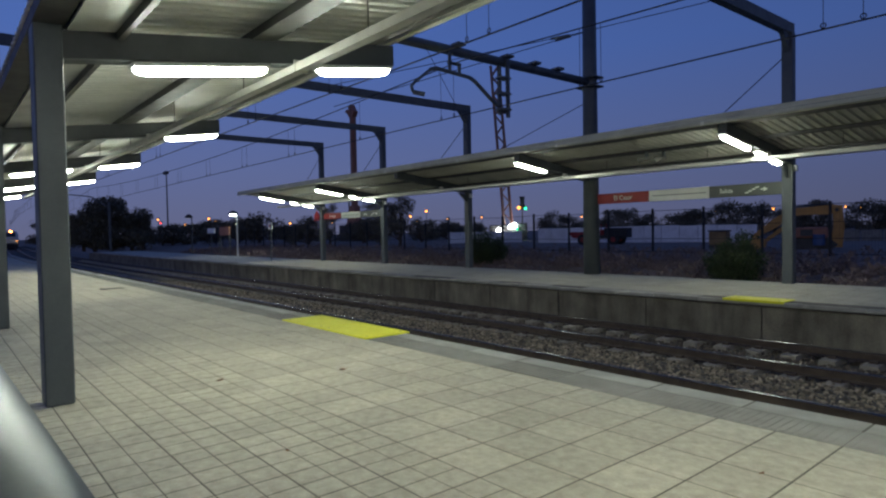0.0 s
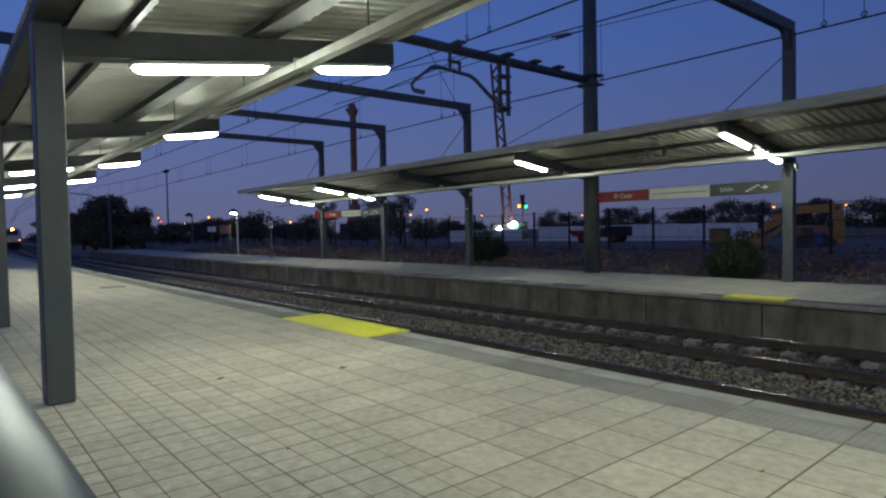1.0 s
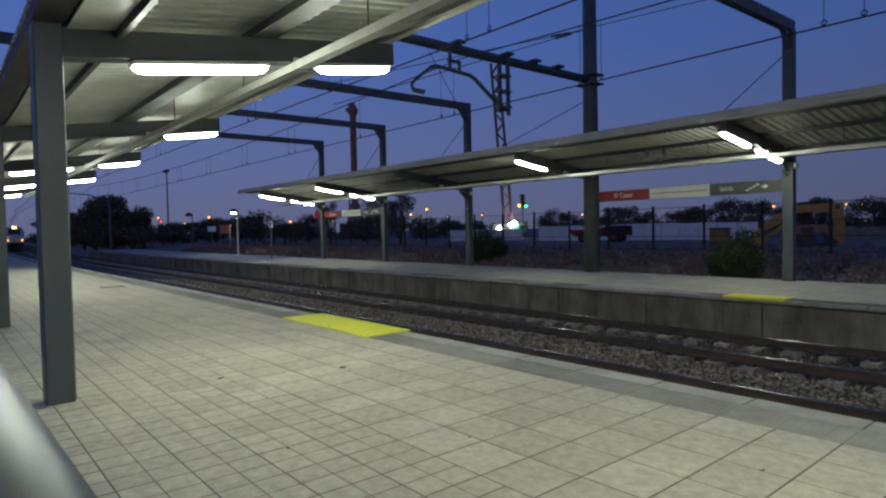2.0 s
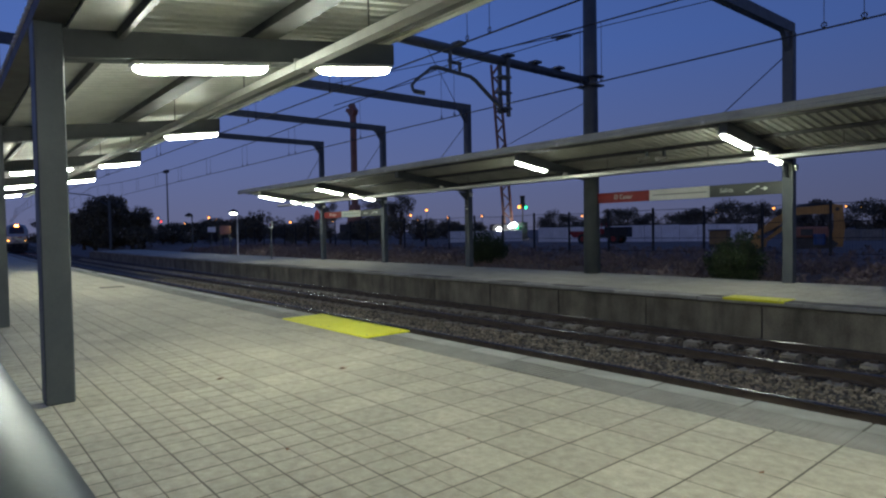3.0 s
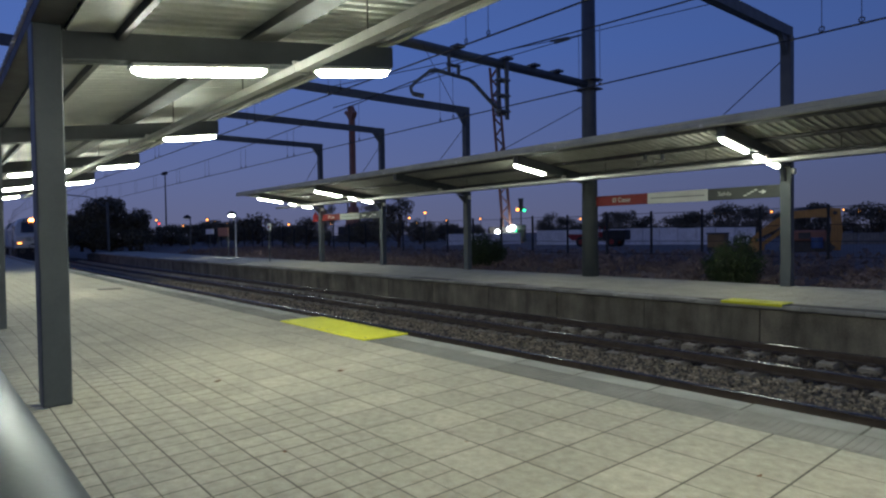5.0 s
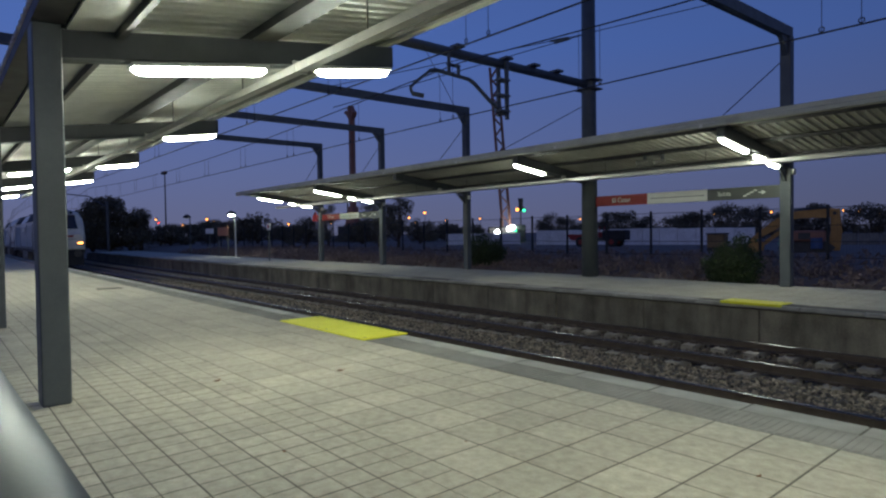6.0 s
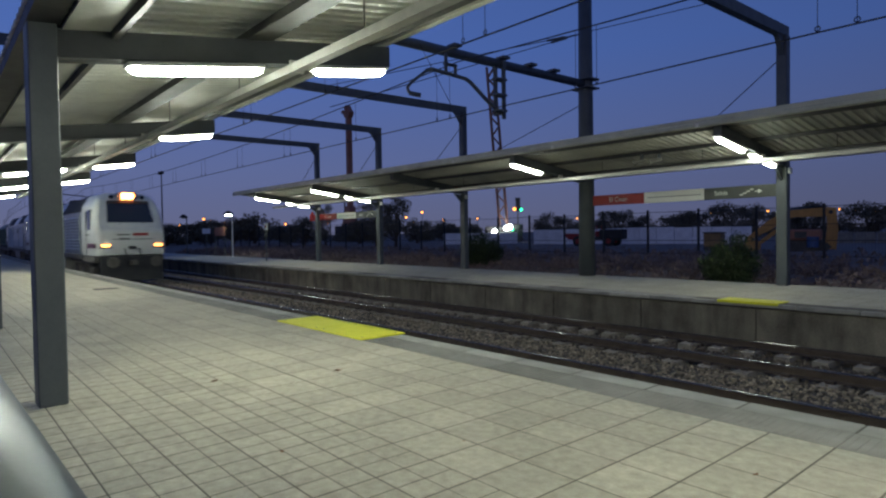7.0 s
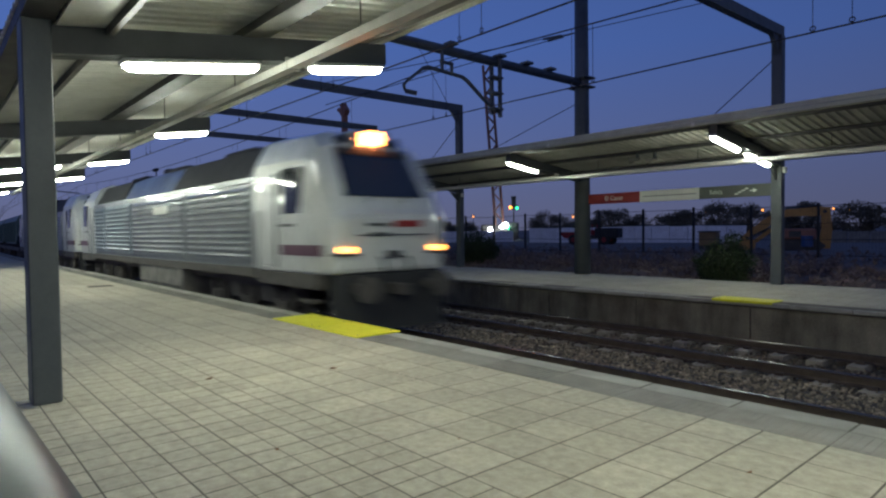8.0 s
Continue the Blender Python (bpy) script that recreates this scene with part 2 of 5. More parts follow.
def prism(bm, pts, axis, lo, hi):
    """A closed outline pts swept along an axis: 'x' takes (y, z), 'y' takes (x, z), 'z' takes (x, y)."""
    def at(p, t):
        return {"x": (t, p[0], p[1]), "y": (p[0], t, p[1]), "z": (p[0], p[1], t)}[axis]
    a = [bm.verts.new(at(p, lo)) for p in pts]
    b = [bm.verts.new(at(p, hi)) for p in pts]
    n = len(pts)
    fs = [bm.faces.new(a), bm.faces.new(b[::-1])]
    for i in range(n):
        fs.append(bm.faces.new((a[i], b[i], b[(i + 1) % n], a[(i + 1) % n])))
    bmesh.ops.recalc_face_normals(bm, faces=fs)
    return bm


def mesh_of(name, bm, material, smooth=False):
    me = bpy.data.meshes.new(name)
    bm.to_mesh(me)
    bm.free()
    me.materials.append(material)
    if smooth:
        for p in me.polygons:
            p.use_smooth = True
    return me


def part(name, bm, material, parent, label="", smooth=False):
    ob = new(name, mesh_of(name, bm, material, smooth))
    ob.parent = parent
    return tagged(ob, label)


def thing(name, label, category, at=(0, 0, 0), group="", kind="", rz=0):
    ob = new(name)
    ob.matrix_basis = pose(*at, 0, 0, rz)
    return tagged(ob, label, category, group, kind)


def solid(name, bm, material, label, category="", group="", kind="", smooth=False):
    return tagged(new(name, mesh_of(name, bm, material, smooth)), label, category, group, kind)


B = bmesh.new


def track_y(x):
    """Sideways shift of the line: straight along the platforms, then a gentle bend."""
    d = -40 - x
    return 0.0 if d <= 0 else 0.0005 * d * d if d <= 69 else 2.38 + 0.069 * (d - 69)


NEAR_TRACK, FAR_TRACK = 7.09, 10.86
RAIL_Z = -0.605
EDGE, STRIP, FAR_EDGE, FAR_BACK = 5.37, 4.67, 12.65, 17.3
PORTALS = [-6.26 - 6.14 * k for k in range(5)]


# ---- ground, one sheet to the horizon ----
def ground_z(x, y):
    bed = -1.02
    yy = y - track_y(x)
    if yy < -8:
        return -0.45
    if yy < FAR_BACK - 0.4:
        return bed
    u = min(1.0, max(0.0, (yy - FAR_BACK + 0.4) / 2.0))
    rise = bed + (0.05 - bed) * u
    u2 = min(1.0, max(0.0, (yy - 19.5) / 7.0))
    return rise + 0.32 * u2 * u2 * (3 - 2 * u2) + (0.06 * noise.noise((x * 0.4, y * 0.4, 0)) if 18.5 < yy < 60 else 0)


def build_ground():
    xs = [-4000, -1500, -700, -400, -300, -240] + list(range(-200, -60, 10)) + list(range(-60, 32, 2)) + [40, 80, 200, 600, 1500, 4000]
    ys = [-4000, -1000, -300, -100, -30, -8.5, -7.5, 5, 12.6, 16.6, 16.95, 17.5, 18.2, 18.9, 19.6] + [20 + 0.8 * i for i in range(12)] + \
         [31, 34, 38, 44, 52, 62, 75, 95, 130, 200, 400, 900, 2000, 4000]
    bm = B()
    grid = [[bm.verts.new((x, y + track_y(max(x, -400)) * (1 if abs(y) < 60 else 0), ground_z(x, y + track_y(x)))) for y in ys] for x in xs]
    for i in range(len(xs) - 1):
        for j in range(len(ys) - 1):
            bm.faces.new((grid[i][j], grid[i + 1][j], grid[i + 1][j + 1], grid[i][j + 1]))
    solid("ground", bm, M_EARTH, "dark dry earth with sparse weeds round the station", "ground", kind="structure", smooth=True)


build_ground()


def strip_mesh(x0, x1, step, outline, dy=0.0):
    """Sweeps an outline of (y, z) along the bend of the line."""
    bm = B()
    n = max(1, round((x1 - x0) / step))
    rings = []
    for i in range(n + 1):
        x = x0 + (x1 - x0) * i / n
        rings.append([bm.verts.new((x, y + dy + track_y(x), z)) for y, z in outline])
    k = len(outline)
    for a, b in zip(rings, rings[1:]):
        for j in range(k):
            bm.faces.new((a[j], a[(j + 1) % k], b[(j + 1) % k], b[j]))
    bm.faces.new(rings[0])
    bm.faces.new(rings[-1][::-1])
    bmesh.ops.recalc_face_normals(bm, faces=bm.faces)
    return bm


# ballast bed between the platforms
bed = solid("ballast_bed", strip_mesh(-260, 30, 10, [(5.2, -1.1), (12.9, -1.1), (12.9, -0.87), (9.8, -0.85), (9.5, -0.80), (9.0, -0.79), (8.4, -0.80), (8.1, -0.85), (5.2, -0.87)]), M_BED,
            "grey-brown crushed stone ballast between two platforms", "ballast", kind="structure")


def build_ballast():
    rnd = np.random.RandomState(3)
    ico = [(-1, 1.6, 0), (1, 1.6, 0), (-1, -1.6, 0), (1, -1.6, 0), (0, -1, 1.6), (0, 1, 1.6), (0, -1, -1.6), (0, 1, -1.6), (1.6, 0, -1), (1.6, 0, 1), (-1.6, 0, -1), (-1.6, 0, 1)]
    tri = [(0, 11, 5), (0, 5, 1), (0, 1, 7), (0, 7, 10), (0, 10, 11), (1, 5, 9), (5, 11, 4), (11, 10, 2), (10, 7, 6), (7, 1, 8), (3, 9, 4), (3, 4, 2), (3, 2, 6), (3, 6, 8), (3, 8, 9), (4, 9, 5), (2, 4, 11), (6, 2, 10), (8, 6, 7), (9, 8, 1)]
    ico, tri = np.array(ico) / 1.9, np.array(tri)
    vs, fs, base = [], [], 0
    def lay(n, x0, x1, y0, y1, size, lift):
        nonlocal base
        for _ in range(n):
            x, y = rnd.uniform(x0, x1), rnd.uniform(y0, y1)
            s = size * rnd.uniform(0.6, 1.25)
            p = ico * (s * rnd.uniform(0.7, 1.2, 3)) + rnd.normal(0, s * 0.16, (12, 3))
            a = rnd.uniform(0, 6.28)
            c, d = math.cos(a), math.sin(a)
            p = np.stack([p[:, 0] * c - p[:, 1] * d, p[:, 0] * d + p[:, 1] * c, p[:, 2] * 0.8], 1)
            z = -0.81 + lift + rnd.uniform(-0.03, 0.035)
            vs.append(p + (x, y + track_y(x), z))
            fs.append(tri + base)
            base += 12
    def close(material, label):
        me = bpy.data.meshes.new("ballast_stones")
        me.from_pydata(np.concatenate(vs).tolist(), [], np.concatenate(fs).tolist())
        me.materials.append(material)
        tagged(new("ballast_stones", me), label, "ballast", kind="stuff")

    lay(14000, -13, 4, 8.05, 9.75, 0.030, 0.010)
    lay(9000, -34, -13, 8.05, 9.75, 0.037, 0.008)
    close(M_STONE, "loose angular grey and brown ballast stones between the tracks")
    vs, fs, base = [], [], 0
    lay(7000, -16, 4, 9.75, 12.6, 0.038, -0.034)
    lay(4000, -36, -16, 9.75, 12.6, 0.044, -0.036)
    lay(2500, -14, 4, 6.2, 8.0, 0.034, -0.06)
    close(M_STONE_OILY, "dark oily ballast stones between the rails")


build_ballast()


def build_track(y, label):
    tr = thing("railway_track", label, "track", group="railway tracks", kind="structure")
    prof = [(-0.07, 0), (0.07, 0), (0.07, 0.012), (0.012, 0.03), (0.012, 0.115), (0.034, 0.122), (0.034, 0.145), (-0.034, 0.145), (-0.034, 0.122), (-0.012, 0.115), (-0.012, 0.03), (-0.07, 0.012)]
    head = [(0.035 * math.sin(a), 0.1455 + 0.0105 * math.cos(a)) for a in np.linspace(-math.pi / 2, math.pi / 2, 11)]
    for side in (-0.869, 0.869):
        r = part("rail", strip_mesh(-260, 30, 5, [(y + side + a, RAIL_Z - 0.156 + b) for a, b in prof]), M_RAIL, tr, "rusty rail web and foot")
        part("rail_head", strip_mesh(-260, 30, 5, [(y + side + a, RAIL_Z - 0.156 + b) for a, b in head]), M_RAILTOP, r, "polished steel running surface", smooth=True)
    bm = B()
    for y0, y1 in ((-1.22, -0.48), (0.48, 1.22)):
        prism(bm, [(-0.15, -0.2), (0.15, -0.2), (0.12, 0.0), (-0.12, 0.0)], "y", y0, y1)
    box(bm, -0.03, 0.03, -0.5, 0.5, -0.14, -0.08)
    me = mesh_of("sleeper", bm, M_SLEEPER)
    clip = B()
    for s in (-0.869, 0.869):
        for d in (-0.11, 0.11):
            box(clip, -0.06, 0.06, s + d - 0.045, s + d + 0.045, -0.004, 0.045)
    mc = mesh_of("rail_clip", clip, M_RAIL)
    x = 3.0
    while x > -75:
        o = new("sleeper", me)
        o.parent, o.location = tr, (x, y + track_y(x), RAIL_Z - 0.158)
        if x > -20:
            c = new("rail_clip", mc)
            c.parent = o
        x -= 0.6
    return tr


build_track(NEAR_TRACK, "broad-gauge track with worn rails beside the near platform")
build_track(FAR_TRACK, "broad-gauge track on concrete sleepers along the far platform wall")


# ---- platforms ----
PITCH = 0.4335
PX = 0.4270


def slab_mesh(name, w, d, t, quarters, material):
    """A paving slab whose top centre is the origin; quarters: a shallow cross groove parts its top into four."""
    bm = B()
    if quarters:
        gx, gy = 0.006, 0.004
        for sx in (-1, 1):
            for sy in (-1, 1):
                x0, x1 = sorted((sx * gx, sx * w / 2))
                y0, y1 = sorted((sy * gy, sy * d / 2))
                box(bm, x0, x1, y0, y1, -t, 0)
    else:
        box(bm, -w / 2, w / 2, -d / 2, d / 2, -t, 0, 0.0012)
    return mesh_of(name, bm, material)


def build_near_platform():
    core = strip_mesh(-78, 9, 6, [(-6, -1.05), (EDGE - 0.05, -1.05), (EDGE - 0.05, -0.16), (EDGE - 0.02, -0.16), (EDGE - 0.02, -0.0014), (-6, -0.0014)])
    plat = solid("platform_near", core, M_MORTAR, "wide station platform paved with pale square slabs", "platform", kind="structure")
    rnd = random.Random(5)
    big = slab_mesh("paving_slab", PX - 0.014, PITCH - 0.012, 0.024, False, M_TILE)
    quart = slab_mesh("paving_slab", PX - 0.015, PITCH - 0.012, 0.024, True, M_TILE)
    x0 = -2.241 + PX / 2
    # slabs that can be picked apart
    for i in range(-8, 29):
        for j in range(9):
            x, y = x0 - i * PX, STRIP - (j + 0.5) * PITCH
            if x > -12.0:
                o = new("paving_slab", quart if j >= 5 and x < -0.5 else big)
                o.parent = plat
                o.matrix_basis = pose(x, y, rnd.uniform(0.0002, 0.0010), rnd.uniform(-0.03, 0.03), rnd.uniform(-0.03, 0.03), rnd.uniform(-0.15, 0.15))
    vs, fs = [], []
    def quad(x0, x1, y0, y1, z):
        k = len(vs)
        for zz in (z - 0.02, z):
            vs.extend([(x0, y0, zz), (x1, y0, zz), (x1, y1, zz), (x0, y1, zz)])
        fs.extend([(k + 4, k + 5, k + 6, k + 7), (k, k + 1, k + 5, k + 4), (k + 1, k + 2, k + 6, k + 5), (k + 2, k + 3, k + 7, k + 6), (k + 3, k, k + 4, k + 7)])
    for i in range(-20, 180):
        for j in range(-1, 22):
            x, y = x0 - i * PX, STRIP - (j + 0.5) * PITCH
            if j < 0 or (0 <= j < 9 and -8 <= i < 29 and x > -12.0):
                continue
            if x < -45 and y < -0.2 or y < -4.5:
                continue
            z = rnd.uniform(0.0, 0.001)
            ty = track_y(x)
            if j >= 5 and -26 < x:
                for a in (-1, 1):
                    for b in (-1, 1):
                        quad(*sorted((x + a * 0.008, x + a * (PX / 2 - 0.009))), *sorted((y + b * 0.0045, y + b * (PITCH / 2 - 0.0055))), z)
            else:
                quad(x - PX / 2 + 0.009, x + PX / 2 - 0.009, y - PITCH / 2 + 0.0055 + ty, y + PITCH / 2 - 0.0055 + ty, z)
    me = bpy.data.meshes.new("distant_slabs")
    me.from_pydata(vs, [], fs)
    me.materials.append(M_TILE_F)
    o = tagged(new("distant_slabs", me), kind="stuff")
    o.parent = plat
    # grooved grey warning strip and coping stones along the edge
    w = 0.854
    bm = B()
    y0, y1 = STRIP + 0.003, STRIP + 0.42
    box(bm, -w / 2 + 0.003, w / 2 - 0.003, y0, y1, -0.03, 0.0)
    for k in range(14):
        xx = -w / 2 + w * (k + 0.5) / 14
        box(bm, xx - 0.018, xx + 0.018, y0 + 0.03, y1 - 0.02, -0.004, 0.0035)
    strip = mesh_of("warning_slab", bm, M_STRIP)
    cop = mesh_of("coping_stone", box(B(), -w / 2 + 0.004, w / 2 - 0.004, STRIP + 0.426, EDGE, -0.16, 0.001, 0.008), M_COPING)
    for k in range(-6, 84):
        x = -2.241 - (k + 0.5) * w
        for name, me in (("warning_slab", strip), ("coping_stone", cop)):
            o = new(name, me)
            o.parent = plat
            o.matrix_basis = pose(x, track_y(x) + rnd.uniform(-0.003, 0.003), rnd.uniform(-0.003, 0.001))


build_near_platform()


def build_far_platform():
    core = strip_mesh(-76, 12, 6, [(FAR_EDGE + 0.13, -1.05), (FAR_BACK, -1.05), (FAR_BACK, -0.0016), (FAR_EDGE + 0.06, -0.0016), (FAR_EDGE + 0.06, -0.07), (FAR_EDGE + 0.13, -0.07)])
    plat = solid("platform_far", core, M_MORTAR, "narrow platform with a stained concrete face across the tracks", "platform", kind="structure")
    rnd = random.Random(9)
    w = 2.6
    panel = mesh_of("wall_panel", box(B(), -w / 2 + 0.012, w / 2 - 0.012, FAR_EDGE + 0.085, FAR_EDGE + 0.14, -1.0, -0.125, 0.008), M_CONC)
    for k in range(-4, 29):
        x = -3.9 - w * k
        o = new("wall_panel", panel)
        o.parent = plat
        o.matrix_basis = pose(x, track_y(x) + rnd.uniform(-0.006, 0.006), 0)
    c = 1.04
    lip = mesh_of("coping_stone", box(B(), -c / 2 + 0.005, c / 2 - 0.005, FAR_EDGE, FAR_EDGE + 0.42, -0.085, 0.0, 0.014), M_COPING)
    for k in range(-9, 69):
        x = -3.9 - c * k
        o = new("coping_stone", lip)
        o.parent = plat
        o.matrix_basis = pose(x, track_y(x) + rnd.uniform(-0.006, 0.006), rnd.uniform(-0.006, 0.002))
    vs, fs = [], []
    one = slab_mesh("paving_slab", PX - 0.009, 0.456, 0.02, False, M_TILE)
    for i in range(-24, 170):
        for j in range(9):
            x = -2.2 - i * PX
            y = FAR_EDGE + 0.43 + j * 0.465
            if -1 <= i < 32:
                o = new("paving_slab", one)
                o.parent = plat
                o.matrix_basis = pose(x, y + 0.2325, rnd.uniform(0.0, 0.001))
                continue
            ty, z = track_y(x), rnd.uniform(0.0, 0.001)
            k = len(vs)
            a, b, d, e = x - PX / 2 + 0.004, x + PX / 2 - 0.004, y + 0.004 + ty, y + 0.461 + ty
            for zz in (z - 0.02, z):
                vs.extend([(a, d, zz), (b, d, zz), (b, e, zz), (a, e, zz)])
            fs.extend([(k + 4, k + 5, k + 6, k + 7), (k, k + 1, k + 5, k + 4), (k + 1, k + 2, k + 6, k + 5), (k + 2, k + 3, k + 7, k + 6), (k + 3, k, k + 4, k + 7)])
    me = bpy.data.meshes.new("distant_slabs")
    me.from_pydata(vs, [], fs)
    me.materials.append(M_TILE_F)
    o = tagged(new("distant_slabs", me), kind="stuff")
    o.parent = plat


build_far_platform()


# ---- canopies: portal posts with sloping arms, purlins and ribbed sheet ----
def build_canopy(col_y, sgn, xs, x_lo, x_hi, name, label, slope=0.15, arm_z=3.09, reach=3.78, roof=0.46, tray=2.45, hang=0.04, eaves=((-0.12, 0.33), (0.14, 0.31), (0.14, 0.44), (-0.12, 0.45)), pitch=0.2, darker=False):
    """sgn: +1 where the roof rises towards +y. roof: height of the sheet over the arms' underside."""
    can = thing(name, label, "canopy", kind="structure")
    Y = lambda d: col_y + sgn * d
    zb = lambda d: arm_z + slope * d            # underside of the arm

    def along(o, name, material, label="", lo=x_lo, hi=x_hi):
        return part(name, prism(B(), [(Y(d), zb(d) + z) for d, z in o], "x", lo, hi), material, can, label)

    for x in xs:
        bm = B()
        o = [(-0.05, 0.035), (0.5, 0.03), (reach, 0.0), (reach, 0.25), (0.5, 0.28), (-0.05, 0.285)]
        prism(bm, [(Y(d), zb(d) + z) for d, z in o], "x", x - 0.09, x + 0.09)
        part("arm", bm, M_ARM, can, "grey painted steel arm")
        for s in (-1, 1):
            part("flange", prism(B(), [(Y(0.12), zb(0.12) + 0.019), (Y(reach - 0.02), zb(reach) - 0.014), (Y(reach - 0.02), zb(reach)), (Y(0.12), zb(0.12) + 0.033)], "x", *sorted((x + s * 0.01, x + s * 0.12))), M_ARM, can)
    # eaves beam on the posts, flat soffit strip, light and heavy purlins
    along(eaves, "eaves_beam", M_EAVES, "dark eaves beam over the posts")
    along([(0.15, 0.275), (0.55, 0.275), (0.55, 0.29), (0.15, 0.29)], "soffit", M_FASCIA, "pale flat soffit strip")
    along([(0.56, 0.20), (0.62, 0.20), (0.62, roof - 0.02), (0.56, roof - 0.02)], "purlin", M_EAVES if darker else M_PURLIN, "thin brown purlin")
    along([(1.88, 0.255), (2.18, 0.255), (2.18, 0.27), (2.05, 0.28), (2.05, roof - 0.02), (2.01, roof - 0.02), (2.01, 0.28), (1.88, 0.27)], "purlin", M_EAVES if darker else M_PURLIN, "wide flanged purlin")
    along([(3.30, 0.255), (3.52, 0.255), (3.52, 0.27), (3.43, 0.28), (3.43, roof - 0.02), (3.39, roof - 0.02), (3.39, 0.28), (3.30, 0.27)], "purlin", M_EAVES if darker else M_PURLIN, "wide flanged purlin")
    # ribbed sheet: trapezoid ribs run up the slope, so they repeat along x
    bm = B()
    d0, d1 = eaves[0][0] - 0.02, reach + 0.12
    p = pitch
    prev = None
    n = int((x_hi - x_lo + 0.3) / p)
    for i in range(n):
        for fx, dz in ((0, 0), (0.38, 0), (0.50, 0.22 * p), (0.88, 0.22 * p)):
            cur = [bm.verts.new((x_lo - 0.15 + (i + fx) * p, Y(d), zb(d) + roof + dz)) for d in (d0, d1)]
            if prev:
                bm.faces.new((prev[0], cur[0], cur[1], prev[1]))
            prev = cur
    sheet = part("roof_sheet", bm, M_SHEET_FAR if darker else M_SHEET, can, "white ribbed metal roof sheet")
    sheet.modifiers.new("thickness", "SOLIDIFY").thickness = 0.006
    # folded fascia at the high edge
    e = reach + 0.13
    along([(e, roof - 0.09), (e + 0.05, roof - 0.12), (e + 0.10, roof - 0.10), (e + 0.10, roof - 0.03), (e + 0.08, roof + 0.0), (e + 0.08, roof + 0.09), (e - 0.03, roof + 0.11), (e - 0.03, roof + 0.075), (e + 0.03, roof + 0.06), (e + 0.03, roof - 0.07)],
          "fascia", M_FASCIA_FAR if darker else M_FASCIA, "pale folded metal fascia", x_lo - 0.2, x_hi + 0.2)
    for x in np.arange(x_lo + 2.0, x_hi, 4.1):
        part("fascia_joint", prism(B(), [(Y(e + 0.10), zb(e) + roof - 0.10), (Y(e + 0.106), zb(e) + roof - 0.10), (Y(e + 0.106), zb(e) + roof - 0.02), (Y(e + 0.10), zb(e) + roof - 0.02)], "x", x - 0.04, x + 0.04), M_FASCIA, can)
    # cable tray hung under the arms
    d = tray
    h = hang
    along([(d - 0.075, -h - 0.05), (d + 0.075, -h - 0.05), (d + 0.075, -h + 0.04), (d + 0.068, -h + 0.04), (d + 0.068, -h - 0.043), (d - 0.068, -h - 0.043), (d - 0.068, -h + 0.04), (d - 0.075, -h + 0.04)], "cable_tray", M_TRAY, "zinc cable tray")
    for x in np.arange(x_lo + 1, x_hi, 3.07):
        part("tray_hanger", rod(B(), (x, Y(d), zb(d) - h - 0.04), (x, Y(d), zb(d) + roof), 0.008, 6), M_PURLIN, can)
    for k, x in enumerate(xs):
        part("tray_clip", prism(B(), [(Y(d - 0.085), zb(d) - h - 0.06), (Y(d + 0.085), zb(d) - h - 0.06), (Y(d + 0.085), zb(d) + 0.03), (Y(d - 0.085), zb(d) + 0.03)], "x", x + 0.10, x + 0.14), M_TRAY, can)
    return can, Y, zb


NEAR_X = [-0.30 - 6.2 * k for k in range(-1, 6)]
build_canopy(0.835, 1, NEAR_X, -33.6, 8.0, "canopy_near", "sloping platform canopy of white ribbed sheet on grey steel arms")
FAR_X = [6.02, -0.12] + PORTALS
# the far roof takes the darker sheet, fascia and purlins
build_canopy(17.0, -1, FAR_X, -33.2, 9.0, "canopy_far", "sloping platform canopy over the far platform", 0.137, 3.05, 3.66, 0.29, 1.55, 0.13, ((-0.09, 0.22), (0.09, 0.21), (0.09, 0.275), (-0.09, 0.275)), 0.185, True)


# ---- catenary portals ----
def build_portal(xn, xf):
    p = thing("catenary_portal", "grey steel catenary portal standing on both platforms", "portal frame", group="catenary portals")
    for y, x, nm in ((0.835, xn, "near"), (17.0, xf, "far")):
        bm = box(B(), x - 0.13, x + 0.13, y - 0.115, y + 0.115, 0.0, 6.45, 0.012)
        part("post", bm, M_STEEL, p)
    part("knee_brace", prism(B(), [(16.885, 2.72), (16.885, 3.04), (16.45, 3.10)], "x", xf - 0.03, xf + 0.03), M_STEEL, p)
    part("junction_box", box(B(), xf + 0.13, xf + 0.20, 16.93, 17.07, 2.9, 3.05, 0.006), M_SIGNW, p, "small pale junction box")
    bm = beam(B(), (xn, 0.72, 6.56), (xf, 17.13, 6.56), 0.2, 0.26)
    part("crossbeam", bm, M_GALV, p)
    for y, x, s in ((0.95, xn, 1), (16.885, xf, -1)):
        bm = prism(B(), [(y, 5.95), (y, 6.43), (y + s * 0.42, 6.43), (y + s * 0.30, 6.35)], "x", x - 0.06, x + 0.06)
        part("gusset", bm, M_GALV, p)
    bm = rod(B(), (xf - 0.05, 16.98, 5.9), (xf - 2.3, 16.9, 4.15), 0.014, 6)
    part("tie_rod", bm, M_WIRE, p)
    return p


for k, xf in enumerate(PORTALS):
    xn = NEAR_X[k + 2]
    if k != 1:
        build_portal(xn, xf)


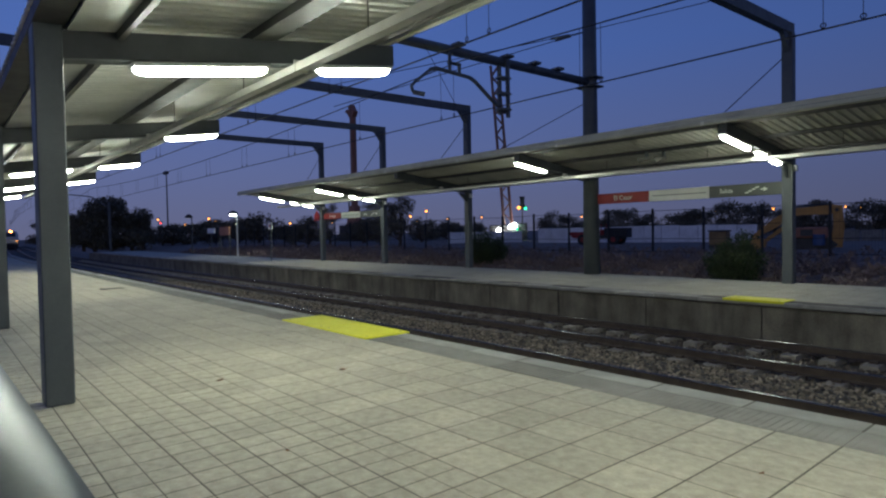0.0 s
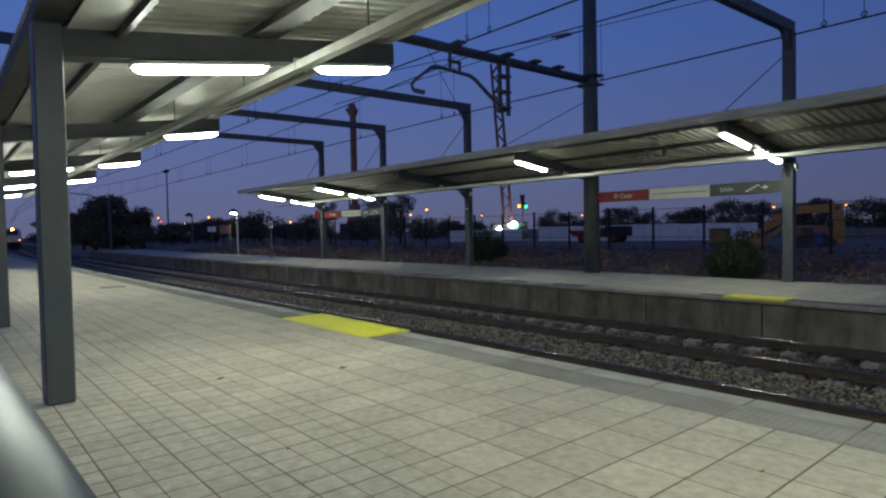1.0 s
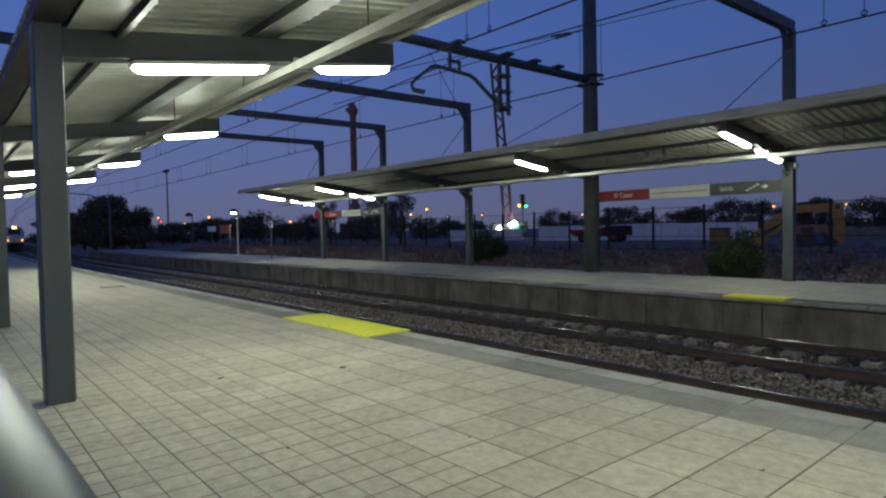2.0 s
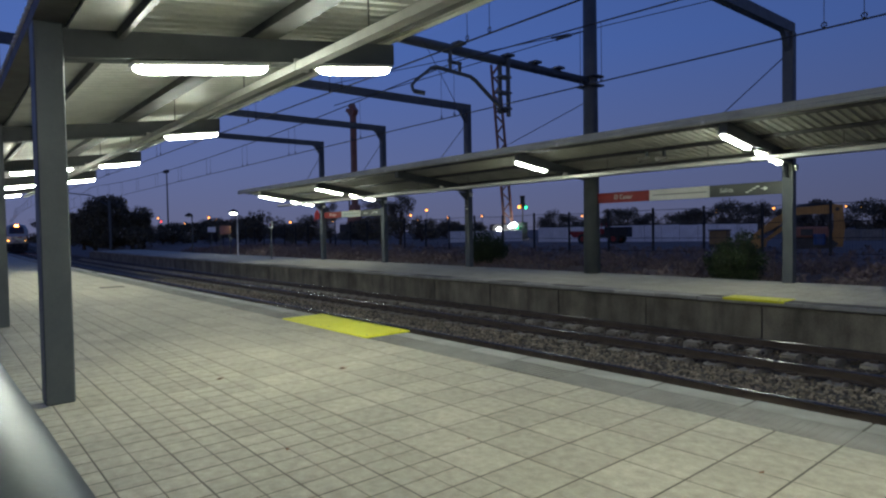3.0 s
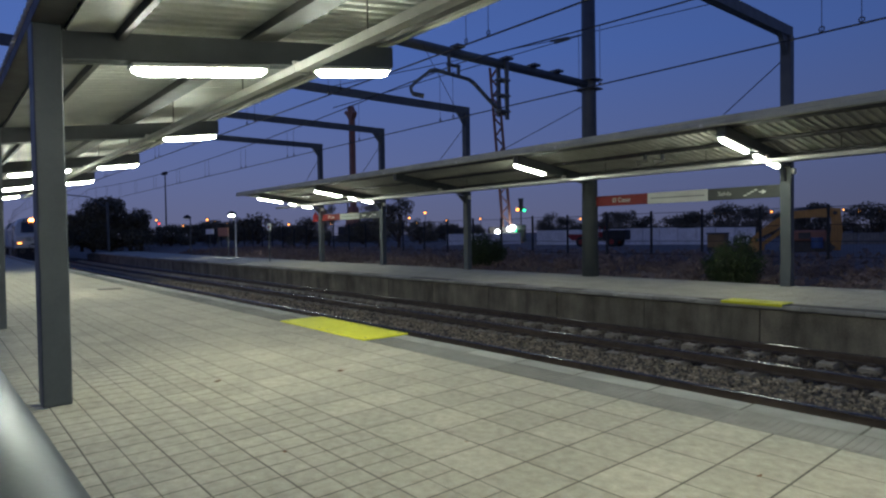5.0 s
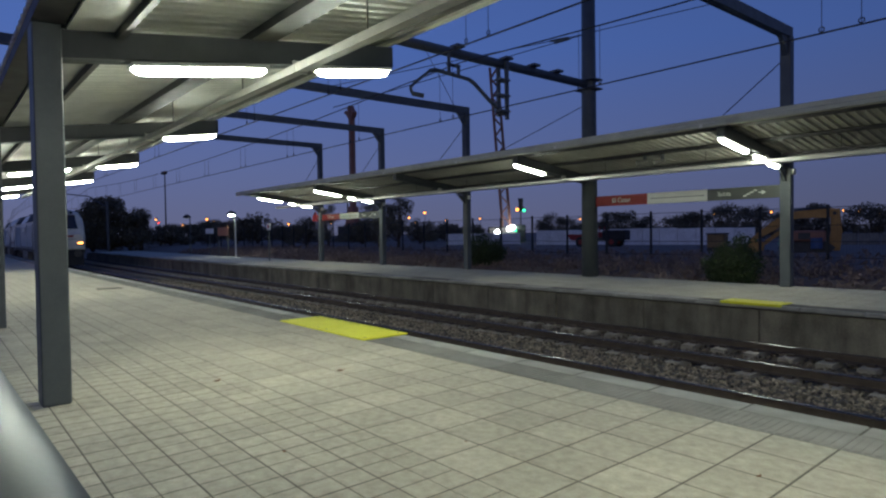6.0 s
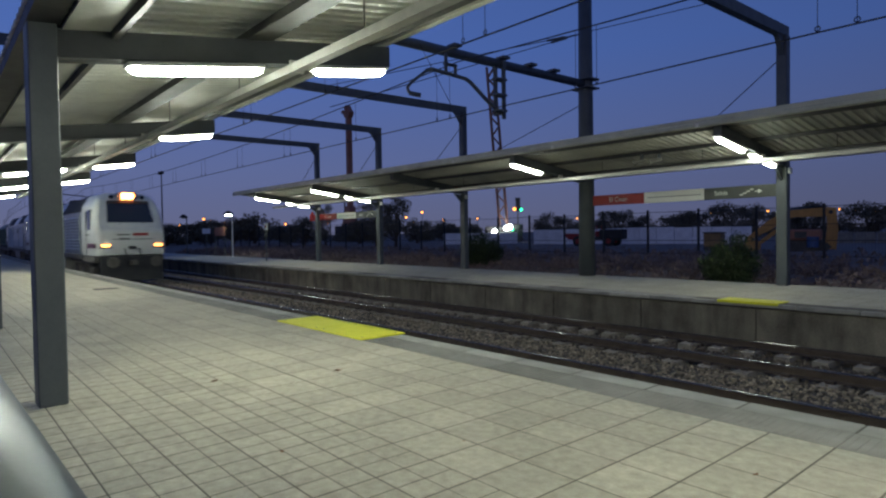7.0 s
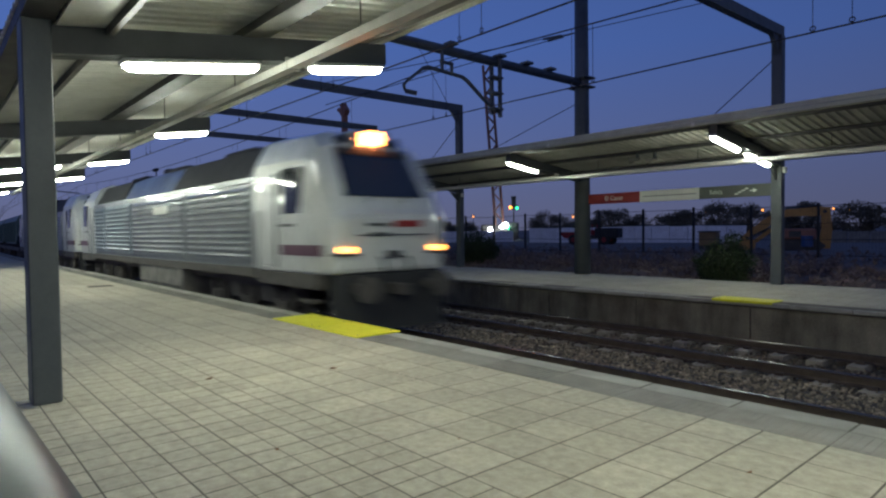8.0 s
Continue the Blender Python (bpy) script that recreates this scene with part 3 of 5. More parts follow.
def build_anchor_portal():
    """The heavier one: a wide mast, a bolted beam, a drop post and a bent pull-off arm."""
    x = PORTALS[1]
    p = thing("anchor_portal", "heavy anchor portal with a tall mast and hanging pull-off arm", "portal frame")
    part("mast", rod(B(), (x, 16.97, 0), (x, 16.97, 11.5), 0.27, 28, 0.21), M_STEEL, p, "round tapered steel mast", smooth=True)
    part("post", box(B(), NEAR_X[3] - 0.13, NEAR_X[3] + 0.13, 0.72, 0.95, 0.0, 6.45, 0.012), M_STEEL, p)
    bm = rod(B(), (NEAR_X[3], 0.72, 6.48), (x, 16.9, 6.40), 0.13, 18)
    part("crossbeam", bm, M_GALV, p, "tubular steel crossbeam", smooth=True)
    for z in (6.22, 6.52):
        part("clamp", box(B(), x - 0.36, x + 0.36, 16.66, 17.24, z, z + 0.05), M_GALV, p)
    for tip in ((-20.3, 10.86, 6.85), (-18.7, 10.86, 5.95)):
        w = part("anchor_wire", rod(B(), (x, 16.85, 8.08), tip, 0.014, 6), M_WIRE, p)
        part("insulator", rod(B(), Vector((x, 16.85, 8.08)).lerp(Vector(tip), 0.06), Vector((x, 16.85, 8.08)).lerp(Vector(tip), 0.12), 0.04, 8), M_GALV, w)
    part("feeder_wire", rod(rod(B(), (x, 17.0, 8.15), (-8.36, 17.0, 7.88), 0.013, 6), (-8.36, 17.0, 7.88), (8.0, 17.0, 7.95), 0.013, 6), M_WIRE, p)
    for y in (11.1, 13.0, 14.2, 15.3, 8.6):
        part("bolt_plate", box(B(), x - 0.16, x + 0.16, y - 0.14, y + 0.14, 6.55, 6.62), M_GALV, p)
    drop = part("drop_post", box(B(), x - 0.10, x - 0.02, 12.68, 12.78, 4.88, 6.5), M_GALV, p, "twin channel drop post")
    part("channel", box(B(), x + 0.04, x + 0.12, 12.88, 12.98, 4.80, 6.5), M_GALV, drop)
    for z in (5.0, 5.45, 5.9):
        part("bracket", box(B(), x - 0.12, x + 0.14, 12.62, 13.02, z, z + 0.06), M_GALV, drop)
    arm = B()
    pts = [(12.9, 4.95), (12.3, 5.28), (11.7, 5.68), (11.5, 5.76), (10.3, 5.83), (10.1, 5.76), (9.6, 5.38), (9.47, 5.24), (9.52, 5.1)]
    for a, b in zip(pts, pts[1:]):
        rod(arm, (x, *a), (x, *b), 0.055 if a[0] > 10.2 else 0.04, 8)
    a = part("pull_off_arm", arm, M_GALV, p, "bent tubular arm")
    part("insulator", rod(B(), (x, 9.52, 5.10), (x + 0.2, 9.74, 5.03), 0.06, 8), M_GALV, a)
    bm = B()
    for a1, b1 in (((10.78, 5.80), (10.78, 6.34)), ((10.72, 6.05), (11.16, 6.05)), ((11.12, 6.05), (11.12, 5.78))):
        rod(bm, (x, *a1), (x, *b1), 0.05, 6)
    part("saddle", bm, M_GALV, p)
    part("stay", rod(B(), (x, 9.9, 6.4), (x, 11.0, 4.9), 0.008, 5), M_WIRE, p)
    part("tie_rod", rod(B(), (x - 0.1, 16.9, 5.75), (x - 5.6, 16.8, 4.2), 0.014, 6), M_WIRE, p)
    return p


build_anchor_portal()


# ---- fluorescent luminaires under the canopy arms ----
def loft_y(bm, stations, outline):
    """An outline of (x, z) drawn along y, scaled at each station."""
    rings = [[bm.verts.new((x * s, y, 0.02 + (z - 0.02) * s)) for x, z in outline] for y, s in stations]
    fs = [bm.faces.new(rings[0]), bm.faces.new(rings[-1][::-1])]
    n = len(outline)
    for a, b in zip(rings, rings[1:]):
        for i in range(n):
            fs.append(bm.faces.new((a[i], b[i], b[(i + 1) % n], a[(i + 1) % n])))
    bmesh.ops.recalc_face_normals(bm, faces=fs)


def make_lamp(length, tube):
    la = thing("canopy_lamp", "lit fluorescent batten lamp with a clear diffuser under a canopy arm", "lamp", group="canopy lamps")
    part("housing", box(B(), -0.105, 0.105, -length / 2, length / 2, 0.02, 0.065, 0.012), M_SIGNW, la, "white lamp housing")
    bm = B()
    pr = [(-0.065, 0.02), (-0.055, -0.025), (-0.025, -0.05), (0.025, -0.05), (0.055, -0.025), (0.065, 0.02)]
    h = length / 2 - 0.02
    loft_y(bm, [(-h, 0.45), (-h + 0.05, 0.85), (-h + 0.14, 1.0), (h - 0.14, 1.0), (h - 0.05, 0.85), (h, 0.45)], pr)
    part("diffuser", bm, tube, la, "glowing tube diffuser")
    return la


def put_lamps():
    tilt = math.degrees(math.atan(0.15))
    def put(length, x, y, z, rx, tube=M_TUBE):
        m = pose(x, y, z, rx)
        key = (length, tube.name)
        if key not in first_by:
            first_by[key] = make_lamp(length, tube)
            first_by[key].matrix_basis = m
        else:
            copy_thing(first_by[key], m)
    first_by = {}
    for i, x in enumerate(NEAR_X):
        for d, ln in (((1.40, 1.42), (3.24, 1.06)) if i != 3 else ((3.24, 1.06),)):
            put(ln, x, 0.835 + d, 3.09 + 0.15 * d - 0.062, tilt)
    tilt2 = -math.degrees(math.atan(0.137))
    for i, x in enumerate(FAR_X):
        ds = (3.02, 1.25) if i != 3 else (3.02,)
        if i in (0, 1, 4):
            ds = ()
        for d in ds:
            put(1.42, x, 17.0 - d, 3.05 + 0.137 * d - 0.065, tilt2, M_TUBE_FAR)


put_lamps()


# ---- overhead wires ----
def build_wires(y, zc, zm, drop, name, label):
    w = thing(name, label, "overhead wire", group="overhead wires", kind="structure")
    supports = [30, PORTALS[1], -62, -112, -170, -260]
    def zm_at(x):
        for a, b in zip(supports, supports[1:]):
            if b <= x <= a:
                u = (x - b) / (a - b)
                return zm - 1.3 * 0.5 * 4 * u * (1 - u) * (1 if a - b > 45 else 0.85)
        return zm
    xs = [30 - 3.0 * i for i in range(97)]
    bm, bm2 = B(), B()
    for a, b in zip(xs, xs[1:]):
        rod(bm, (a, y + track_y(a), zc), (b, y + track_y(b), zc), 0.015, 5)
        rod(bm2, (a, y + track_y(a), zm_at(a)), (b, y + track_y(b), zm_at(b)), 0.016, 5)
    part("contact_wire", bm, M_WIRE, w)
    part("messenger_wire", bm2, M_WIRE, w)
    for x in [drop - 4.7 * k + e for k in range(38) for e in (0.27, -0.27)]:
        bm = rod(B(), (x, y + track_y(x), zc), (x, y + track_y(x), zm_at(x)), 0.006, 5)
        dr = part("dropper", bm, M_WIRE, w)
        if x > -40:
            ring = B()
            for k in range(8):
                a0, a1 = math.tau * k / 8, math.tau * (k + 1) / 8
                rod(ring, (x + 0.04 * math.cos(a0), y, zc + 0.06 + 0.04 * math.sin(a0)), (x + 0.04 * math.cos(a1), y, zc + 0.06 + 0.04 * math.sin(a1)), 0.009, 4)
            part("clip_loop", ring, M_WIRE, dr)
    return w


build_wires(NEAR_TRACK, 4.73, 6.1, -2.73, "catenary_wires", "thin dark contact and messenger wires over the near track")
build_wires(FAR_TRACK, 4.59, 6.05, -3.22, "catenary_wires", "thin dark contact and messenger wires over the far track")


# ---- the freight train: two diesel locomotives and hopper wagons; each has its origin on the rails below its front ----
def loft(bm, stations):
    rings = []
    for x, ring in stations:
        rings.append([bm.verts.new((x, y, z)) for y, z in ring])
    fs = [bm.faces.new(rings[0]), bm.faces.new(rings[-1][::-1])]
    n = len(rings[0])
    for a, b in zip(rings, rings[1:]):
        for i in range(n):
            fs.append(bm.faces.new((a[i], b[i], b[(i + 1) % n], a[(i + 1) % n])))
    bmesh.ops.recalc_face_normals(bm, faces=fs)
    return bm


def wheelset(parent, x, n=24):
    w = B()
    for s in (-0.83, 0.83):
        rod(w, (x, s - 0.065, 0.51), (x, s + 0.065, 0.51), 0.51, n)
    rod(w, (x, -0.9, 0.51), (x, 0.9, 0.51), 0.09, 10)
    return part("wheelset", w, M_UNDER, parent, "grimy steel wheels on an axle")


def bogie(parent, x, axles, span):
    b = B()
    for s in (-1.02, 1.02):
        prism(b, [(x - span / 2 - 0.4, 0.55), (x + span / 2 + 0.4, 0.55), (x + span / 2 + 0.4, 0.72), (x + span / 4, 0.95), (x - span / 4, 0.95), (x - span / 2 - 0.4, 0.72)], "y", s - 0.07, s + 0.07)
    box(b, x - 0.3, x + 0.3, -1.0, 1.0, 0.5, 0.85)
    for i in range(axles):
        xx = x - span / 2 + span * i / (axles - 1)
        for s in (-1.16, 1.16):
            box(b, xx - 0.17, xx + 0.17, s - 0.10, s + 0.10, 0.36, 0.68, 0.03)
            rod(b, (xx + 0.33, s, 0.5), (xx + 0.33, s, 0.9), 0.08, 8)
            rod(b, (xx - 0.33, s, 0.5), (xx - 0.33, s, 0.9), 0.08, 8)
    g = part("bogie", b, M_UNDER, parent, "dark grimy bogie frame")
    for i in range(axles):
        wheelset(g, x - span / 2 + span * i / (axles - 1))


def make_loco(lit):
    lo = thing("locomotive", "white and silver diesel locomotive with louvred sides" + (", headlamps lit" if lit else ", unlit"), "locomotive", group="locomotives")
    L, HW = 22.6, 1.46
    for end, sg in ((0.0, 1), (-L, -1)):
        X = lambda d: end - sg * d
        bm = B()
        # cab shell: upright chin, raked windscreen, rounded roof
        st = [(X(0.02), [(1.22, 1.36), (1.24, 1.9), (1.22, 2.30), (1.16, 2.36), (0.9, 2.42), (-0.9, 2.42), (-1.16, 2.36), (-1.22, 2.30), (-1.24, 1.9), (-1.22, 1.36)]),
              (X(0.16), [(1.36, 1.32), (1.38, 1.9), (1.34, 2.40), (1.25, 2.50), (0.9, 2.56), (-0.9, 2.56), (-1.25, 2.50), (-1.34, 2.40), (-1.38, 1.9), (-1.36, 1.32)]),
              (X(0.48), [(1.44, 1.32), (1.45, 2.2), (1.38, 2.95), (1.26, 3.15), (0.9, 3.22), (-0.9, 3.22), (-1.26, 3.15), (-1.38, 2.95), (-1.45, 2.2), (-1.44, 1.32)]),
              (X(0.86), [(HW, 1.32), (HW, 2.5), (1.36, 3.45), (1.16, 3.78), (0.8, 3.86), (-0.8, 3.86), (-1.16, 3.78), (-1.36, 3.45), (-HW, 2.5), (-HW, 1.32)]),
              (X(1.25), [(HW, 1.32), (HW, 2.6), (1.38, 3.55), (1.12, 4.02), (0.72, 4.16), (-0.72, 4.16), (-1.12, 4.02), (-1.38, 3.55), (-HW, 2.6), (-HW, 1.32)]),
              (X(3.3), [(HW, 1.32), (HW, 2.6), (1.40, 3.58), (1.12, 4.08), (0.72, 4.24), (-0.72, 4.24), (-1.12, 4.08), (-1.40, 3.58), (-HW, 2.6), (-HW, 1.32)])]
        loft(bm, st)
        bmesh.ops.bevel(bm, geom=[e for e in bm.edges if e.is_manifold and e.calc_face_angle(0) > 0.5], offset=0.04, segments=2, affect="EDGES")
        cab = part("cab", bm, M_WHITE, lo, "white driver's cab", smooth=False)
        # windscreen, following the rake between the chin and the roof
        def pane(pts, th=0.02):
            b = B()
            lo_ = [b.verts.new(p) for p in pts]
            n = (Vector(pts[1]) - Vector(pts[0])).cross(Vector(pts[3]) - Vector(pts[0])).normalized() * th
            up = [b.verts.new(Vector(p) + n) for p in pts]
            f = [b.faces.new(lo_), b.faces.new(up[::-1])]
            for i in range(4):
                f.append(b.faces.new((lo_[i], up[i], up[(i + 1) % 4], lo_[(i + 1) % 4])))
            bmesh.ops.recalc_face_normals(b, faces=f)
            return b
        e = 0.025
        ws = part("windscreen", pane([(X(0.27 - e), -0.97, 2.80), (X(0.27 - e), 0.97, 2.80), (X(0.76 - e), 0.87, 3.66), (X(0.76 - e), -0.87, 3.66)]), M_GLASS, cab, "dark wide windscreen")
        for s in (-0.45, 0.45):
            part("wiper", rod(B(), (X(0.22), s, 2.70), (X(0.50), s + 0.35, 3.2), 0.012, 5), M_RUBBER, ws)
        part("sun_visor", pane([(X(0.70), -0.90, 3.665), (X(0.70), 0.90, 3.665), (X(0.82), 0.86, 3.80), (X(0.82), -0.86, 3.80)]), M_LDARK, ws, "dark band over the windscreen")
        # top headlamp in a silver hood
        part("lamp_hood", box(B(), min(X(0.76), X(1.2)), max(X(0.76), X(1.2)), -0.46, 0.46, 3.86, 4.18, 0.06), M_LGREY, cab, "silver lamp hood")
        b = box(B(), *sorted((X(0.752), X(0.85))), -0.365, 0.365, 3.885, 4.145)
        bmesh.ops.bevel(b, geom=[e for e in b.edges if abs(e.verts[0].co.x - e.verts[1].co.x) > 0.05], offset=0.128, segments=7, affect="EDGES")
        part("headlamp", b, M_HEAD if lit and sg > 0 else M_GLASS, cab, "wide rounded headlamp in the roof hood")
        for s in (-0.64, 0.64):
            part("roof_lamp", rod(B(), (X(1.0), s, 3.98), (X(0.84), s, 3.97), 0.10, 14), M_GLASS, cab, "small round unlit roof lamp")
        for s in (-1.08, 1.08):
            part("marker_light", box(B(), min(X(-0.03), X(0.1)), max(X(-0.03), X(0.1)), s - 0.15, s + 0.15, 1.73, 1.82, 0.02), M_MARK if lit and sg > 0 else M_GLASS, cab, "small rectangular lower lamp")
            part("lamp_surround", box(B(), min(X(-0.02), X(0.1)), max(X(-0.02), X(0.1)), s - 0.24, s + 0.24, 1.655, 1.70), M_LDARK, cab)
        part("emblem", box(B(), min(X(-0.012), X(0.05)), max(X(-0.012), X(0.05)), 0.02, 0.66, 2.20, 2.33), M_RED, cab, "small red plate")
        part("vent_slot", box(B(), min(X(-0.012), X(0.05)), max(X(-0.012), X(0.05)), -0.62, -0.10, 2.22, 2.28), M_SIGNG, cab)
        for hy in (-0.34, 0.26):
            b = B()
            pts = [(X(0.0), hy, 1.62), (X(-0.10), hy, 1.58), (X(-0.14), hy + 0.03, 1.36), (X(-0.12), hy + 0.07, 1.12), (X(-0.02), hy + 0.10, 1.06)]
            for p0, p1 in zip(pts, pts[1:]):
                rod(b, p0, p1, 0.028, 6)
            part("hose", b, M_RUBBER, cab, "black hanging brake hose")
        part("socket_box", box(B(), *sorted((X(-0.05), X(0.05))), -0.18, 0.14, 1.60, 1.74, 0.015), M_LDARK, cab)
        part("grab_rail", rod(B(), (X(-0.04), -0.85, 2.05), (X(-0.04), 0.85, 2.05), 0.014, 6), M_STEEL, cab)
        part("number_bar", box(B(), *sorted((X(-0.012), X(0.05))), -0.55, -0.12, 2.02, 2.10), M_SIGNG, cab)
        # cab side: window, door, plum band
        for s in (-1, 1):
            y0, y1 = sorted((s * (HW - 0.03), s * (HW + 0.012)))
            x0, x1 = sorted((X(1.12), X(1.86)))
            part("side_window", box(B(), x0, x1, *sorted((s * (1.36), s * (HW + 0.012))), 2.48, 3.40, 0.02), M_GLASS, cab, "dark cab side window")
            x0, x1 = sorted((X(0.32), X(1.95)))
            part("stripe", box(B(), x0, x1, y0, y1, 1.66, 1.87), M_PLUM, cab, "plum coloured band")
            x0, x1 = sorted((X(2.2), X(2.85)))
            b = box(B(), x0, x1, *sorted((s * (HW - 0.04), s * (HW + 0.02))), 1.42, 3.3, 0.02)
            d = part("cab_door", b, M_WHITE, cab, "white cab door")
            part("handrail", rod(B(), (X(2.95), s * (HW + 0.06), 1.2), (X(2.95), s * (HW + 0.06), 2.6), 0.016, 6), M_STAINLESS, d)
            part("step", box(B(), x0, x1, *sorted((s * 1.2, s * 1.42)), 0.45, 0.50), M_UNDER, d)
            part("door_gap", box(B(), *sorted((X(2.13), X(2.16))), *sorted((s * (HW - 0.03), s * (HW + 0.022))), 1.40, 3.34), M_LDARK, cab)
            part("number_bar", box(B(), *sorted((X(1.35), X(2.0))), *sorted((s * (HW - 0.03), s * (HW + 0.010))), 2.23, 2.29), M_SIGNG, cab, "dark bar of unreadable print")
            part("skirt", box(B(), *sorted((X(0.5), X(3.2))), *sorted((s * 1.25, s * (HW - 0.02))), 1.02, 1.315, 0.02), M_UNDER, cab, "dark grey underframe skirt")
            for zz in (0.40, 0.75):
                part("step", box(B(), *sorted((X(0.75), X(1.25))), *sorted((s * 1.18, s * 1.42)), zz, zz + 0.05), M_UNDER, cab)
        # buffers, coupling, snow plough
        for s in (-0.88, 0.88):
            b = rod(B(), (X(0.1), s, 1.04), (X(-0.36), s, 1.04), 0.10, 12)
            rod(b, (X(-0.36), s, 1.04), (X(-0.42), s, 1.04), 0.25, 16)
            part("buffer", b, M_UNDER, lo, "black round buffer")
        b = prism(B(), [(X(0.0), 0.18), (X(0.08), 1.30), (X(0.30), 1.33), (X(0.25), 0.18)], "y", -1.28, 1.28)
        part("snow_plough", b, M_LDARK, lo, "dark snow plough")
        b = B()
        box(b, *sorted((X(-0.35), X(0.2))), -0.12, 0.12, 0.9, 1.1)
        part("coupling", b, M_UNDER, lo)
        bogie(lo, X(4.3), 3, 3.7)
    # engine room body between the cabs: silver louvred sides, dark sloping roof panels
    ring = [(HW - 0.03, 1.32), (HW - 0.03, 2.6), (1.40, 3.35), (1.02, 4.0), (0.62, 4.18), (-0.62, 4.18), (-1.02, 4.0), (-1.40, 3.35), (-HW + 0.03, 2.6), (-HW + 0.03, 1.32)]
    part("engine_room", loft(B(), [(-3.3, ring), (-L + 3.3, ring)]), M_LGREY, lo, "silver grey engine room body")
    for s in (-1, 1):
        secs = [(-3.5, -7.6, M_LGREY), (-7.9, -13.2, M_LGREY), (-13.5, -17.2, M_LBLUE), (-17.4, -19.1, M_LBLUE)]
        for x1, x0, m in secs:
            pan = part("side_panel", box(B(), x0, x1, *sorted((s * (HW - 0.04), s * (HW + 0.01))), 1.44, 3.2, 0.01), m, lo, "ribbed side panel")
            for k in range(11):
                z = 1.54 + 0.15 * k
                b = prism(B(), [(s * HW, z), (s * (HW + 0.055), z + 0.02), (s * (HW + 0.06), z + 0.045), (s * HW, z + 0.11)], "x", x0 + 0.06, x1 - 0.06)
                part("louvre", b, m, pan)
        part("name_board", box(B(), -10.6, -9.2, *sorted((s * (HW + 0.05), s * (HW + 0.075))), 2.72, 2.95), M_SIGNW, lo, "white lettering board")
        part("sill", box(B(), -L + 3.2, -3.2, *sorted((s * 1.2, s * (HW + 0.005))), 1.14, 1.34), M_UNDER, lo, "dark underframe sill")
        part("cantrail", box(B(), -L + 3.3, -3.3, *sorted((s * 1.30, s * (HW - 0.01))), 3.24, 3.36), M_LGREY, lo, "silver cantrail band")
        for x0, x1 in ((-8.9, -3.6), (-18.8, -14.6)):
            b = B()
            prism(b, [(s * 1.42, 3.38), (s * 1.04, 4.06), (s * 0.40, 4.24), (s * 0.38, 4.18), (s * 0.98, 3.98), (s * 1.34, 3.34)], "x", x0, x1)
            part("roof_grille", b, M_LDARK, lo, "dark slanted radiator grille")
    for x in (-6.2, -11.4, -15.9):
        b = box(B(), x - 1.0, x + 1.0, -0.55, 0.55, 4.16, 4.32, 0.04)
        rod(b, (x, 0, 4.3), (x, 0, 4.36), 0.42, 16)
        part("roof_fan", b, M_LDARK, lo, "dark cooling fan on the roof")
    part("exhaust", box(B(), -13.6, -13.1, -0.3, 0.3, 4.16, 4.45, 0.03), M_LDARK, lo)
    b = prism(B(), [(-1.3, 0.30), (1.3, 0.30), (1.4, 0.62), (1.4, 1.15), (-1.4, 1.15), (-1.4, 0.62)], "x", -12.7, -8.3)
    part("fuel_tank", b, M_TANK, lo, "grimy grey fuel tank")
    part("underframe", box(B(), -L + 1.0, -1.0, -1.1, 1.1, 0.95, 1.34), M_UNDER, lo)
    return lo


def make_wagon():
    w = thing("hopper_wagon", "dark green four-axle hopper wagon with ribbed sides", "wagon", group="hopper wagons")
    L = 14.0
    ring = [(1.40, 1.5), (1.45, 3.3), (1.2, 3.75), (0.4, 3.95), (0.2, 3.97), (-0.2, 3.97), (-0.4, 3.95), (-1.2, 3.75), (-1.45, 3.3), (-1.40, 1.5)]
    end = [(y, z if z > 2 else 2.1) for y, z in ring]
    part("hopper_body", loft(B(), [(-0.7, end), (-2.2, ring), (-L + 2.2, ring), (-L + 0.7, end)]), M_WAGON, w, "dark green hopper body")
    for s in (-1, 1):
        for k in range(11):
            x = -1.2 - k * (L - 2.4) / 10
            part("rib", prism(B(), [(s * 1.42, 1.6 if 0 < k < 10 else 2.2), (s * 1.52, 1.7 if 0 < k < 10 else 2.2), (s * 1.53, 3.25), (s * 1.44, 3.3)], "x", x - 0.05, x + 0.05), M_WAGON, w)
        part("sole_bar", box(B(), -L + 0.5, -0.5, *sorted((s * 1.15, s * 1.32)), 0.95, 1.25), M_UNDER, w)
    part("underframe", box(B(), -L + 0.3, -0.3, -1.0, 1.0, 0.98, 1.2), M_UNDER, w)
    for s in (-0.88, 0.88):
        part("buffer", rod(B(), (-0.4, s, 1.04), (0.0, s, 1.04), 0.10, 10), M_UNDER, w)
        part("buffer", rod(B(), (-L + 0.4, s, 1.04), (-L, s, 1.04), 0.10, 10), M_UNDER, w)
    bogie(w, -2.3, 2, 1.8)
    bogie(w, -L + 2.3, 2, 1.8)
    return w


train = []
loco = make_loco(True)
train.append((loco, 0.0, 22.6))
loco2 = make_loco(False)
train.append((loco2, -23.5, 22.6))
first_wagon = make_wagon()
train.append((first_wagon, -47.0, 14.0))
for i in range(1, 7):
    train.append((copy_thing(first_wagon, pose(0, 0, 0)), -47.0 - 14.1 * i, 14.0))


def head_x(t):
    """Where the buffer beam of the first locomotive is."""
    return -9.65 - 20.15 * (8.0 - t)


